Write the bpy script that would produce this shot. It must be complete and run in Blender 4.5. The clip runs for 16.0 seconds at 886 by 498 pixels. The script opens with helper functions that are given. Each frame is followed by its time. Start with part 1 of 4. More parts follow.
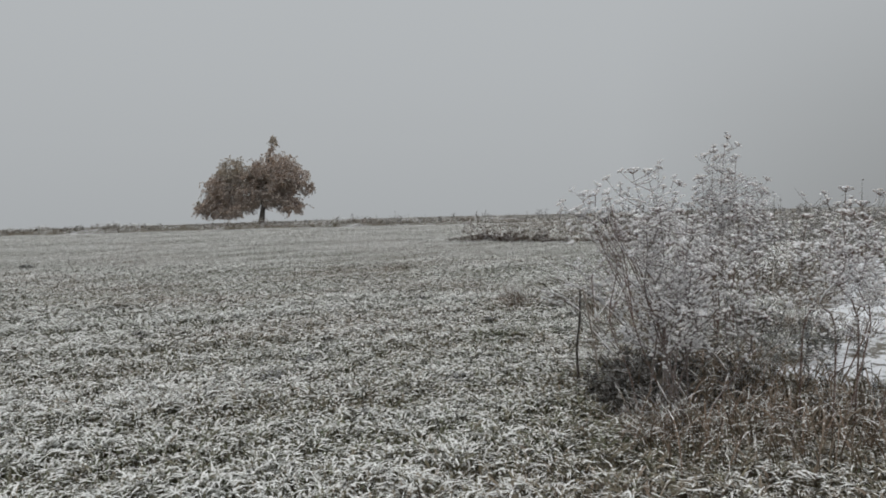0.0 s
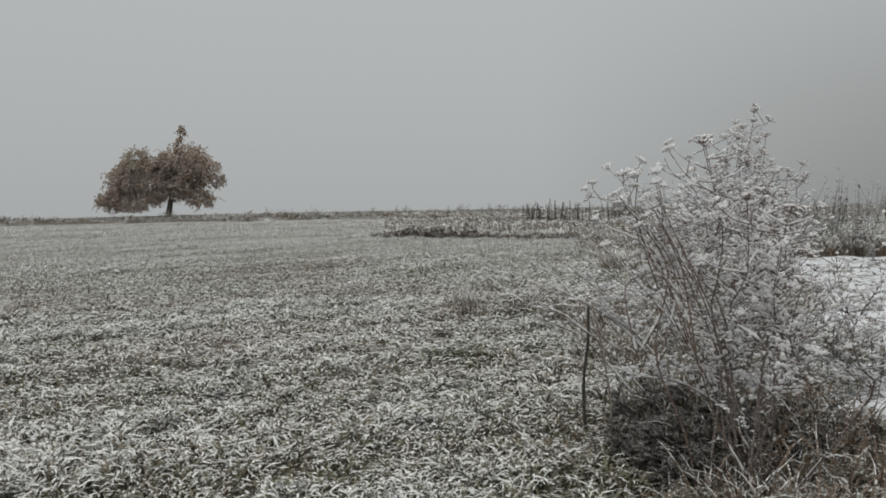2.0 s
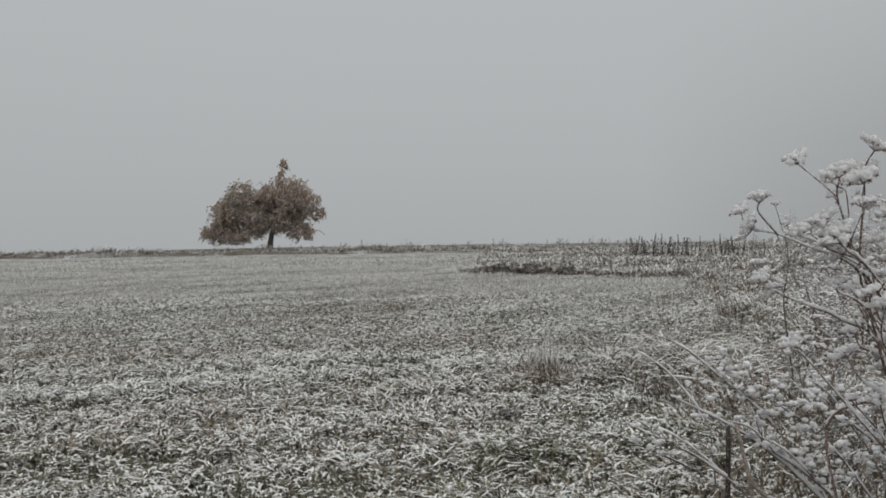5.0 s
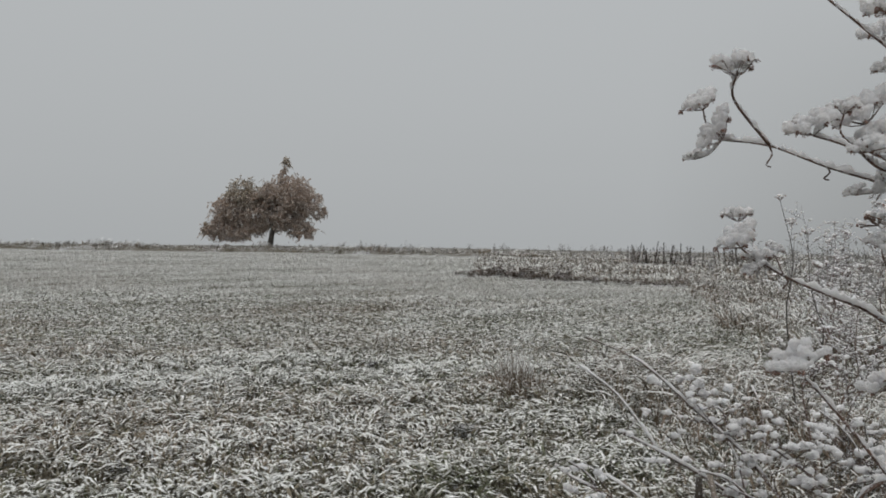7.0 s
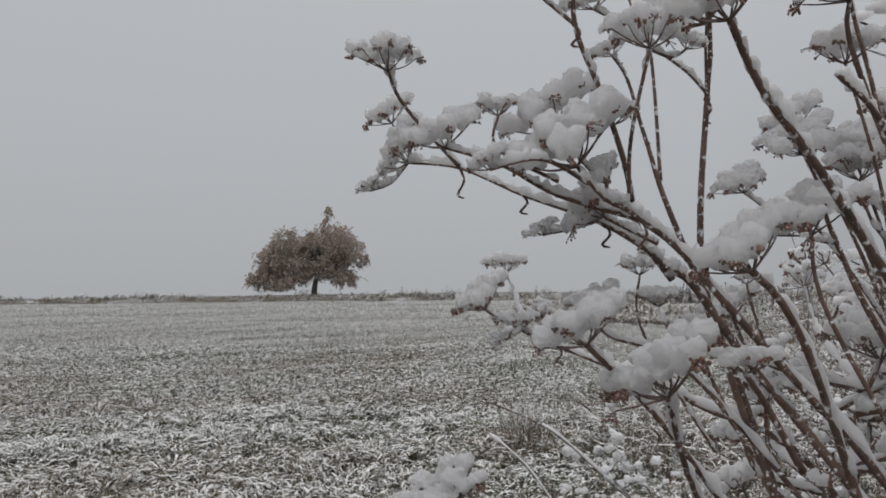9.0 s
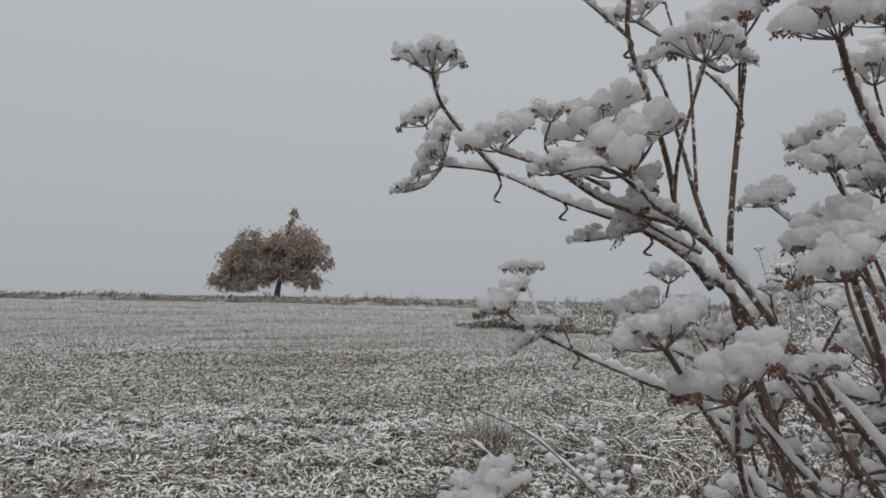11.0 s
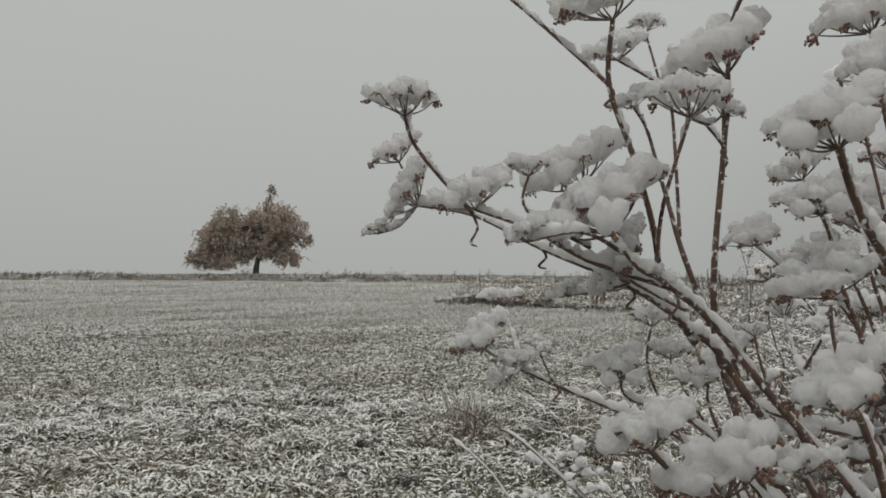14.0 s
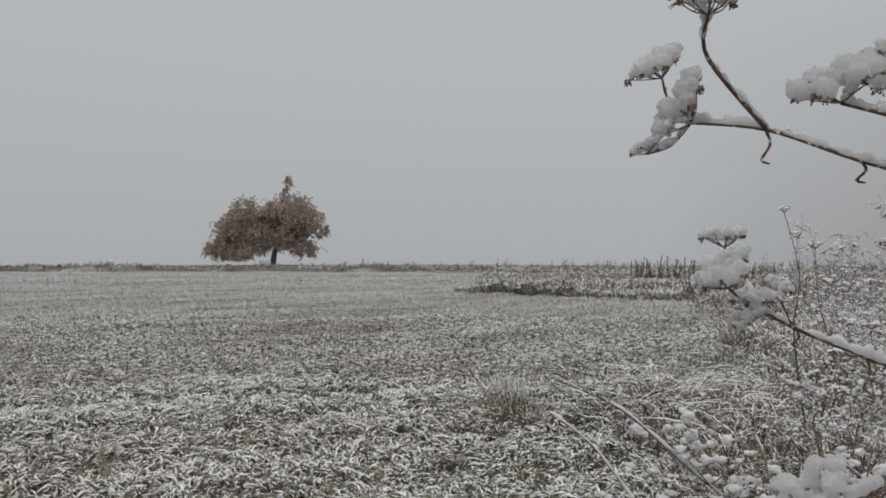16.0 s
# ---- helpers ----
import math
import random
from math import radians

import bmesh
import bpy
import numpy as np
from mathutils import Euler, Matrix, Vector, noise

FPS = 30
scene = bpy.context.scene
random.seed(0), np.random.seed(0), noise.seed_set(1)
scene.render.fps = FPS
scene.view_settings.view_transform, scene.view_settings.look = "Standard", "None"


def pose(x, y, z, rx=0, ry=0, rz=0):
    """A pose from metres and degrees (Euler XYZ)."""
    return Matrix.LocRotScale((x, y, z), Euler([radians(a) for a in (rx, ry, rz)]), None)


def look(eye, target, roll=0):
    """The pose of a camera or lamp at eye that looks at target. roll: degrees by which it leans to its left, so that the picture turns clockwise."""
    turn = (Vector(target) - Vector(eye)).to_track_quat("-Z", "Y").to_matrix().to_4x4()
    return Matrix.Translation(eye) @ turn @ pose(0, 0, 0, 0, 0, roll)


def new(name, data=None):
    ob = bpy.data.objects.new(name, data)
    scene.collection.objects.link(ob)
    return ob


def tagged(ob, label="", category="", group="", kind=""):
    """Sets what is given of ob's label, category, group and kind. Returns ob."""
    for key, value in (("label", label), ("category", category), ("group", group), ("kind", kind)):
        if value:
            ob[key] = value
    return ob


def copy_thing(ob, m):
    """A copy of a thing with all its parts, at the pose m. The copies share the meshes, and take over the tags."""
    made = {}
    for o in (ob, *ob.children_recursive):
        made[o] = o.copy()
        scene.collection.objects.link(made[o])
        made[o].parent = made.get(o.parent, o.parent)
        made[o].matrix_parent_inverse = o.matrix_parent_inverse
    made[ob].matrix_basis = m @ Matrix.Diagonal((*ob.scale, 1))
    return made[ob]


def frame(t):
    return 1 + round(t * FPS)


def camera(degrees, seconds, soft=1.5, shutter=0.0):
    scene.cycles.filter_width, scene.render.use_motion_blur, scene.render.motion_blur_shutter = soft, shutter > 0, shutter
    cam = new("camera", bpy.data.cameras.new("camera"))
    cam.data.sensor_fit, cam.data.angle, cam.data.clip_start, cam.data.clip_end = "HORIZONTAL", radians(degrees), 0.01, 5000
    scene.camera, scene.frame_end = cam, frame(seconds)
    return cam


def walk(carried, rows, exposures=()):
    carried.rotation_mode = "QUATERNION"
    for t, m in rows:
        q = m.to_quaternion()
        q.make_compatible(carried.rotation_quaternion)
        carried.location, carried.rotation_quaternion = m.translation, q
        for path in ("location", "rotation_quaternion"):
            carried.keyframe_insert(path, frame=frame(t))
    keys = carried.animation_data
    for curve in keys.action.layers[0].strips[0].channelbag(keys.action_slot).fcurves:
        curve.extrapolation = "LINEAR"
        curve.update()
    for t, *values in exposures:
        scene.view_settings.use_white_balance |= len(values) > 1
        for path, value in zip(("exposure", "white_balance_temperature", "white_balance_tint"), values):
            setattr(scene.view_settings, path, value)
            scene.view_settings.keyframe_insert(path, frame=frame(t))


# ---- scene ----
cam = camera(58.1, 16.0, soft=1.75)
PATH = [
    (0, (-0.389, 0.382, 1.592), (-0.333, 2.378, 1.480), -1.6),
    (0.5, (-0.518, 0.775, 1.615), (-0.402, 2.768, 1.502), -1.4),
    (1, (-0.689, 1.152, 1.638), (-0.472, 3.136, 1.512), -1.5),
    (1.5, (-0.670, 1.705, 1.607), (-0.418, 3.684, 1.476), -1.4),
    (2, (-0.628, 2.218, 1.537), (-0.361, 4.196, 1.408), -1.1),
    (2.5, (-0.575, 2.736, 1.558), (-0.092, 4.672, 1.433), -0.4),
    (3, (-0.649, 3.205, 1.572), (-0.237, 5.160, 1.480), -0.2),
    (3.5, (-0.614, 3.411, 1.585), (-0.286, 5.382, 1.510), -0.5),
    (4, (-0.343, 3.724, 1.572), (-0.135, 5.712, 1.512), -1.3),
    (4.2, (-0.268, 3.862, 1.562), (-0.144, 5.857, 1.509), -1.7),
    (6.3, (0.178, 4.859, 1.493), (0.156, 6.858, 1.455), -0.6),
    (6.5, (0.208, 4.943, 1.481), (0.192, 6.942, 1.443), -0.3),
    (7, (0.320, 5.150, 1.413), (0.323, 7.150, 1.382), 0.8),
    (7.5, (0.425, 5.328, 1.409), (0.320, 7.325, 1.421), -0.2),
    (8, (0.525, 5.432, 1.428), (0.423, 7.428, 1.505), -1.5),
    (8.5, (0.659, 5.420, 1.439), (0.551, 7.415, 1.519), -0.7),
    (9, (0.692, 5.408, 1.430), (0.581, 7.403, 1.511), -0.7),
    (11.3, (0.636, 5.401, 1.427), (0.623, 7.398, 1.526), 0.9),
    (11.5, (0.647, 5.408, 1.459), (0.643, 7.405, 1.559), 0.4),
    (12, (0.666, 5.440, 1.481), (0.672, 7.438, 1.574), 0.6),
    (12.5, (0.663, 5.433, 1.501), (0.671, 7.432, 1.560), 0.3),
    (13, (0.655, 5.426, 1.501), (0.662, 7.425, 1.557), -0.1),
    (13.5, (0.657, 5.440, 1.488), (0.662, 7.440, 1.526), -0.0),
    (14, (0.641, 5.423, 1.481), (0.670, 7.422, 1.515), 0.3),
    (14.5, (0.575, 5.430, 1.435), (0.645, 7.428, 1.473), 0.6),
    (15, (0.514, 5.455, 1.432), (0.579, 7.454, 1.467), 1.2),
    (15.5, (0.473, 5.473, 1.434), (0.495, 7.472, 1.475), 1.2),
    (16, (0.457, 5.475, 1.433), (0.449, 7.475, 1.443), -0.0),
]
walk(cam, [(t, look(eye, target, roll)) for t, eye, target, roll in PATH],
     [(t, 0.0, kelvin, tint) for t, kelvin, tint in ((0, 6370, 10), (1, 6470, 9.3), (2, 6500, 8.4), (4, 6450, 9.6), (7.5, 6430, 10), (8, 6290, 11.8), (8.5, 6220, 12.8), (9.1, 6360, 12), (11.5, 6310, 12),
                                                     (12, 6460, 10), (12.5, 6550, 9), (13, 6700, 7.5), (13.5, 6720, 7.5), (14.2, 6680, 7.5), (15, 6460, 10), (16, 6420, 10.5))])

# ---- light ----
def node(nt, kind, **inputs):
    nd = nt.nodes.new(kind)
    for key, value in inputs.items():
        nd.inputs[int(key[1:])].default_value = value
    return nd


world = bpy.data.worlds.new("overcast_sky")
scene.world = world
world.use_nodes = True
wt = world.node_tree
wt.nodes.clear()
coord = wt.nodes.new("ShaderNodeTexCoord")
split = wt.nodes.new("ShaderNodeSeparateXYZ")
wt.links.new(coord.outputs["Generated"], split.inputs[0])
lift = wt.nodes.new("ShaderNodeMath")
lift.operation = "MAXIMUM"
lift.inputs[1].default_value = 0.1
wt.links.new(split.outputs[2], lift.inputs[0])
join = wt.nodes.new("ShaderNodeCombineXYZ")
wt.links.new(split.outputs[0], join.inputs[0])
wt.links.new(split.outputs[1], join.inputs[1])
wt.links.new(lift.outputs[0], join.inputs[2])
sky = wt.nodes.new("ShaderNodeTexSky")
sky.sky_type, sky.sun_disc = "NISHITA", False
sky.sun_elevation, sky.sun_rotation = radians(38), radians(200)
sky.dust_density = 6
wt.links.new(join.outputs[0], sky.inputs[0])
grey = node(wt, "ShaderNodeHueSaturation", i1=0.1, i2=0.05)
wt.links.new(sky.outputs[0], grey.inputs[4])
# cloud deck: even near the horizon, brighter overhead
deck = wt.nodes.new("ShaderNodeValToRGB")
deck.color_ramp.elements[0].position, deck.color_ramp.elements[0].color = 0.0, (0.371, 0.384, 0.389, 1)
deck.color_ramp.elements[1].position, deck.color_ramp.elements[1].color = 1.0, (1.08, 1.08, 1.075, 1)
for at, col in ((0.10, (0.404, 0.418, 0.423, 1)), (0.34, (0.439, 0.455, 0.461, 1)), (0.6, (0.82, 0.83, 0.83, 1))):
    el = deck.color_ramp.elements.new(at)
    el.color = col
wt.links.new(lift.outputs[0], deck.inputs[0])
low = wt.nodes.new("ShaderNodeMapRange")
low.inputs[1].default_value, low.inputs[2].default_value = -0.02, 1.0
wt.links.new(split.outputs[2], low.inputs[0])
wt.links.new(low.outputs[0], deck.inputs[0])
# the fog is thicker and greyer towards the wood on the east side
side = wt.nodes.new("ShaderNodeMapRange")
side.inputs[1].default_value, side.inputs[2].default_value = 0.25, 0.75
side.inputs[3].default_value, side.inputs[4].default_value = 0.0, 1.0
wt.links.new(split.outputs[0], side.inputs[0])
near_ground = wt.nodes.new("ShaderNodeMapRange")
near_ground.inputs[1].default_value, near_ground.inputs[2].default_value = 0.3, -0.02
wt.links.new(split.outputs[2], near_ground.inputs[0])
both = wt.nodes.new("ShaderNodeMath")
both.operation = "MULTIPLY"
wt.links.new(side.outputs[0], both.inputs[0])
wt.links.new(near_ground.outputs[0], both.inputs[1])
fog = wt.nodes.new("ShaderNodeMixRGB")
fog.inputs[2].default_value = (0.19, 0.193, 0.187, 1)
wt.links.new(both.outputs[0], fog.inputs[0])
wt.links.new(deck.outputs[0], fog.inputs[1])
add = wt.nodes.new("ShaderNodeMixRGB")
add.inputs[0].default_value = 0.12
wt.links.new(fog.outputs[0], add.inputs[1])
wt.links.new(grey.outputs[0], add.inputs[2])
sky_out = node(wt, "ShaderNodeBackground", i1=1.14)
wt.links.new(add.outputs[0], sky_out.inputs[0])
wt.links.new(sky_out.outputs[0], wt.nodes.new("ShaderNodeOutputWorld").inputs[0])

sun = new("sun", bpy.data.lights.new("sun", "SUN"))
sun.data.energy, sun.data.angle, sun.data.color = 0.6, radians(40), (1.0, 0.98, 0.96)
sun.matrix_world = look((-3, -8, 12), (0, 0, 0))


# ---- materials ----
def surface(name, rough=0.8):
    m = bpy.data.materials.new(name)
    m.use_nodes = True
    b = m.node_tree.nodes["Principled BSDF"]
    b.inputs["Roughness"].default_value = rough
    b.inputs["Specular IOR Level"].default_value = 0.25
    return m, m.node_tree, b


def noise_tex(nt, scale, detail=3.0, rough=0.6):
    c = nt.nodes.new("ShaderNodeTexCoord")
    n = nt.nodes.new("ShaderNodeTexNoise")
    n.inputs["Scale"].default_value, n.inputs["Detail"].default_value, n.inputs["Roughness"].default_value = scale, detail, rough
    nt.links.new(c.outputs["Object"], n.inputs["Vector"])
    return n.outputs["Fac"]


def ramp(nt, fac, stops):
    r = nt.nodes.new("ShaderNodeValToRGB")
    els = r.color_ramp.elements
    els[0].position, els[0].color = stops[0][0], (*stops[0][1], 1)
    els[1].position, els[1].color = stops[-1][0], (*stops[-1][1], 1)
    for at, col in stops[1:-1]:
        els.new(at).color = (*col, 1)
    nt.links.new(fac, r.inputs[0])
    return r.outputs[0]


def maths(nt, op, a, b=None, c=None):
    m = nt.nodes.new("ShaderNodeMath")
    m.operation = op
    for i, v in enumerate((a, b, c)):
        if v is None:
            continue
        if isinstance(v, (int, float)):
            m.inputs[i].default_value = v
        else:
            nt.links.new(v, m.inputs[i])
    return m.outputs[0]


def blend(nt, fac, a, b):
    m = nt.nodes.new("ShaderNodeMixRGB")
    for i, v in enumerate((fac, a, b)):
        if isinstance(v, tuple):
            m.inputs[i].default_value = (*v, 1)
        elif isinstance(v, (int, float)):
            m.inputs[i].default_value = v
        else:
            nt.links.new(v, m.inputs[i])
    return m.outputs[0]


def bump(nt, b, height, strength, distance):
    bp = nt.nodes.new("ShaderNodeBump")
    bp.inputs["Strength"].default_value, bp.inputs["Distance"].default_value = strength, distance
    nt.links.new(height, bp.inputs["Height"])
    nt.links.new(bp.outputs[0], b.inputs["Normal"])


SNOW = (0.93, 0.93, 0.935)


def snow_material(name, scale, depth):
    m, nt, b = surface(name, 0.55)
    n = noise_tex(nt, scale)
    nt.links.new(ramp(nt, n, [(0.3, (0.88, 0.88, 0.89)), (0.65, SNOW)]), b.inputs["Base Color"])
    b.inputs["Subsurface Weight"].default_value = 0.9
    b.inputs["Subsurface Radius"].default_value = (1.0, 0.95, 0.9)
    b.inputs["Subsurface Scale"].default_value = 0.012
    bump(nt, b, noise_tex(nt, scale * 5, 5, 0.75), 0.9, depth)
    # loose flakes let part of the light through
    glow = node(nt, "ShaderNodeBsdfTranslucent", i0=(0.96, 0.945, 0.94, 1))
    mix = node(nt, "ShaderNodeMixShader", i0=0.52)
    nt.links.new(b.outputs[0], mix.inputs[1])
    nt.links.new(glow.outputs[0], mix.inputs[2])
    nt.links.new(mix.outputs[0], nt.nodes["Material Output"].inputs[0])
    return m


M_SNOW = snow_material("fresh_snow", 90, 0.002)


def stalk_material(name, dark, light, frost):
    """Dry stalk: streaky brown with frost specks."""
    m, nt, b = surface(name, 0.75)
    col = ramp(nt, noise_tex(nt, 60, 4), [(0.3, dark), (0.7, light)])
    rnd = nt.nodes.new("ShaderNodeObjectInfo").outputs["Random"]
    col = blend(nt, maths(nt, "MULTIPLY", rnd, 0.35), col, dark)
    specks = ramp(nt, noise_tex(nt, 240, 2), [(0.62 - 0.3 * frost, (0, 0, 0)), (0.72 - 0.3 * frost, (1, 1, 1))])
    nt.links.new(blend(nt, specks, col, (0.72, 0.73, 0.75)), b.inputs["Base Color"])
    bump(nt, b, noise_tex(nt, 300, 2), 0.3, 0.001)
    return m


M_STALK = stalk_material("dry_stalk", (0.06, 0.042, 0.035), (0.225, 0.14, 0.105), 0.14)
M_STALK_DARK = stalk_material("dark_frosted_stalk", (0.065, 0.05, 0.043), (0.17, 0.122, 0.10), 0.2)
M_SEED = stalk_material("brown_seed", (0.07, 0.034, 0.022), (0.27, 0.115, 0.062), 0.2)
M_PALE = stalk_material("pale_dead_branch", (0.15, 0.125, 0.10), (0.34, 0.29, 0.245), 0.1)
M_WOOD = stalk_material("weathered_wood", (0.028, 0.024, 0.02), (0.075, 0.062, 0.05), 0.0)
M_DEAD_LEAF = stalk_material("dead_leaf", (0.03, 0.03, 0.02), (0.085, 0.073, 0.052), 0.32)

# dark stalk spikes, and weeds whose colour stands for shade under the tall stalks
M_DARK_LEAF = stalk_material("dark_leaf_and_shade", (0.025, 0.022, 0.016), (0.07, 0.056, 0.042), 0.18)


def blade_material(name, green, brown):
    """Blades: r of 'cover' runs along the blade, g is its load of snow, b how dry it is, alpha a random value."""
    m, nt, b = surface(name, 0.7)
    at = nt.nodes.new("ShaderNodeAttribute")
    at.attribute_name = "cover"
    sep = nt.nodes.new("ShaderNodeSeparateColor")
    nt.links.new(at.outputs["Color"], sep.inputs[0])
    along, load, dry, rnd = sep.outputs[0], sep.outputs[1], sep.outputs[2], at.outputs["Alpha"]
    leaf = blend(nt, dry, green, brown)
    leaf = blend(nt, maths(nt, "MULTIPLY", rnd, 0.6), leaf, (0.09, 0.082, 0.062))
    grain = noise_tex(nt, 55, 2)
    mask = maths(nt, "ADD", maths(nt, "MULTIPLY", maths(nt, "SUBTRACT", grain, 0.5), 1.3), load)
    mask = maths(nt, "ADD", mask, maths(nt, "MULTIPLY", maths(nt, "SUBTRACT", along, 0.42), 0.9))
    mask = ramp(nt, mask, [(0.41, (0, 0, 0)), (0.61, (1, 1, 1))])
    nt.links.new(blend(nt, mask, leaf, (0.70, 0.704, 0.682)), b.inputs["Base Color"])
    return m


M_GRASS = blade_material("snowy_grass", (0.115, 0.13, 0.075), (0.25, 0.19, 0.145))
M_ROUGH = blade_material("rough_dry_grass", (0.10, 0.085, 0.055), (0.21, 0.145, 0.105))


def ground_material():
    m, nt, b = surface("frosted_field_soil", 0.9)
    fine = noise_tex(nt, 16, 5)
    wide = noise_tex(nt, 0.35, 3)
    soil = ramp(nt, noise_tex(nt, 38, 4), [(0.3, (0.06, 0.054, 0.04)), (0.7, (0.15, 0.132, 0.10))])
    amount = maths(nt, "ADD", fine, maths(nt, "MULTIPLY", maths(nt, "SUBTRACT", wide, 0.5), 0.5))
    mask = ramp(nt, amount, [(0.56, (0, 0, 0)), (0.66, (1, 1, 1))])
    nt.links.new(blend(nt, mask, soil, (0.78, 0.8, 0.83)), b.inputs["Base Color"])
    bump(nt, b, fine, 0.8, 0.04)
    return m


M_GROUND = ground_material()


def snowfield_material():
    m, nt, b = surface("thin_snow_on_track", 0.6)
    lumps = noise_tex(nt, 7, 5)
    litter = ramp(nt, maths(nt, "ADD", noise_tex(nt, 3.2, 6, 0.7), maths(nt, "MULTIPLY", noise_tex(nt, 22, 3), 0.25)),
                  [(0.64, (0, 0, 0)), (0.70, (1, 1, 1))])
    white = ramp(nt, lumps, [(0.3, (0.53, 0.545, 0.565)), (0.7, (0.635, 0.645, 0.66))])
    nt.links.new(blend(nt, litter, white, (0.10, 0.088, 0.065)), b.inputs["Base Color"])
    bump(nt, b, lumps, 0.6, 0.03)
    return m


M_SNOWFIELD = snowfield_material()


def leaf_material(name, a, b_, frost):
    m, nt, b = surface(name, 0.8)
    rnd = nt.nodes.new("ShaderNodeNewGeometry").outputs["Random Per Island"]
    col = blend(nt, rnd, a, b_)
    white = ramp(nt, maths(nt, "ADD", maths(nt, "MULTIPLY", rnd, 0.37), maths(nt, "MULTIPLY", noise_tex(nt, 1.6, 3), 0.63)),
                 [(0.62 - frost, (0, 0, 0)), (0.80 - frost, (1, 1, 1))])
    nt.links.new(blend(nt, maths(nt, "MULTIPLY", white, 0.8), col, (0.62, 0.63, 0.64)), b.inputs["Base Color"])
    thin = node(nt, "ShaderNodeBsdfTranslucent")
    nt.links.new(col, thin.inputs[0])
    mix = node(nt, "ShaderNodeMixShader", i0=0.38)
    nt.links.new(b.outputs[0], mix.inputs[1])
    nt.links.new(thin.outputs[0], mix.inputs[2])
    nt.links.new(mix.outputs[0], nt.nodes["Material Output"].inputs[0])
    return m


# birch leaves: frost, plus fog haze put into the colour as extra paleness
M_BIRCH_LEAF = leaf_material("fog_pale_frosted_autumn_leaf", (0.39, 0.29, 0.22), (0.66, 0.515, 0.40), 0.21)
M_OLIVE_LEAF = leaf_material("fog_pale_frosted_olive_leaf", (0.37, 0.305, 0.225), (0.61, 0.505, 0.375), 0.21)
# far tree: the haze of the fog is mixed into this grey leaf colour
M_FAR_LEAF = leaf_material("fog_grey_frosted_leaf", (0.22, 0.215, 0.20), (0.34, 0.33, 0.31), 0.2)
M_SCRUB = leaf_material("frosted_scrub", (0.12, 0.11, 0.092), (0.24, 0.205, 0.17), 0.30)
M_DRY_SCRUB = leaf_material("dry_brown_scrub", (0.095, 0.077, 0.064), (0.20, 0.158, 0.128), 0.15)


def bark_material():
    m, nt, b = surface("birch_bark", 0.85)
    nt.links.new(ramp(nt, noise_tex(nt, 3, 5), [(0.35, (0.03, 0.026, 0.022)), (0.7, (0.11, 0.10, 0.09))]), b.inputs["Base Color"])
    bump(nt, b, noise_tex(nt, 12, 4), 0.5, 0.03)
    return m


M_BARK = bark_material()


# ---- mesh tools ----
rng = np.random.default_rng(7)


class Shape:
    """Collects vertices and faces of one mesh."""

    def __init__(self):
        self.v, self.f = [], []

    def tube(self, pts, radii, sides=6):
        pts = [Vector(p) for p in pts]
        start = len(self.v)
        u = None
        for i, p in enumerate(pts):
            d = (pts[min(i + 1, len(pts) - 1)] - pts[max(i - 1, 0)]).normalized()
            u = (u - d * u.dot(d)) if u else d.orthogonal()
            u.normalize()
            w = d.cross(u)
            for k in range(sides):
                a = 2 * math.pi * k / sides
                self.v.append(p + (math.cos(a) * u + math.sin(a) * w) * float(radii[i]))
        for i in range(len(pts) - 1):
            for k in range(sides):
                a, b = start + i * sides + k, start + i * sides + (k + 1) % sides
                self.f.append((a, b, b + sides, a + sides))
        self.f.append(tuple(range(start + sides - 1, start - 1, -1)))
        self.f.append(tuple(range(start + (len(pts) - 1) * sides, start + len(pts) * sides)))

    def blob(self, centre, size, lumps=0.25, rough=False):
        """An uneven ball: an octahedron cut once or twice."""
        base, faces = BALLS[0 if rough else 1]
        start = len(self.v)
        c, s = Vector(centre), Vector(size if hasattr(size, "__len__") else (size, size, size))
        seed = Vector((len(self.v) * 0.37, 1.7, 3.1))
        for p in base:
            k = 1 + lumps * noise.noise(p * 1.8 + seed)
            self.v.append(c + Vector((p.x * s.x, p.y * s.y, p.z * s.z)) * k)
        self.f += [tuple(start + i for i in t) for t in faces]

    def leaf(self, root, tip, width, up=Vector((0, 0, 1)), fold=0.15):
        """A pointed leaf of four triangles with a folded rib."""
        root, tip = Vector(root), Vector(tip)
        d = tip - root
        s = d.cross(up)
        s = s.normalized() * width / 2 if s.length > 1e-6 else Vector((width / 2, 0, 0))
        mid = root + d * 0.45
        rib = s.cross(d).normalized() * width * fold
        k = len(self.v)
        self.v += [root, mid + s, tip, mid - s, mid - rib]
        self.f += [(k, k + 1, k + 4), (k + 1, k + 2, k + 4), (k + 2, k + 3, k + 4), (k + 3, k, k + 4)]

    def flake(self, root, tip, side):
        """A small leaf of two triangles, for crowns far off."""
        k = len(self.v)
        mid = root.lerp(tip, 0.45)
        self.v += [root, mid + side, tip, mid - side]
        self.f += [(k, k + 1, k + 2), (k, k + 2, k + 3)]

    def mesh(self, name, smooth=True):
        me = bpy.data.meshes.new(name)
        me.from_pydata(self.v, [], self.f)
        if smooth:
            me.polygons.foreach_set("use_smooth", [True] * len(me.polygons))
        me.update()
        return me


def ball(cuts):
    bm = bmesh.new()
    bmesh.ops.create_icosphere(bm, subdivisions=cuts, radius=1)
    data = ([v.co.copy() for v in bm.verts], [tuple(v.index for v in f.verts) for f in bm.faces])
    bm.free()
    return data


BALLS = [ball(1), ball(2)]


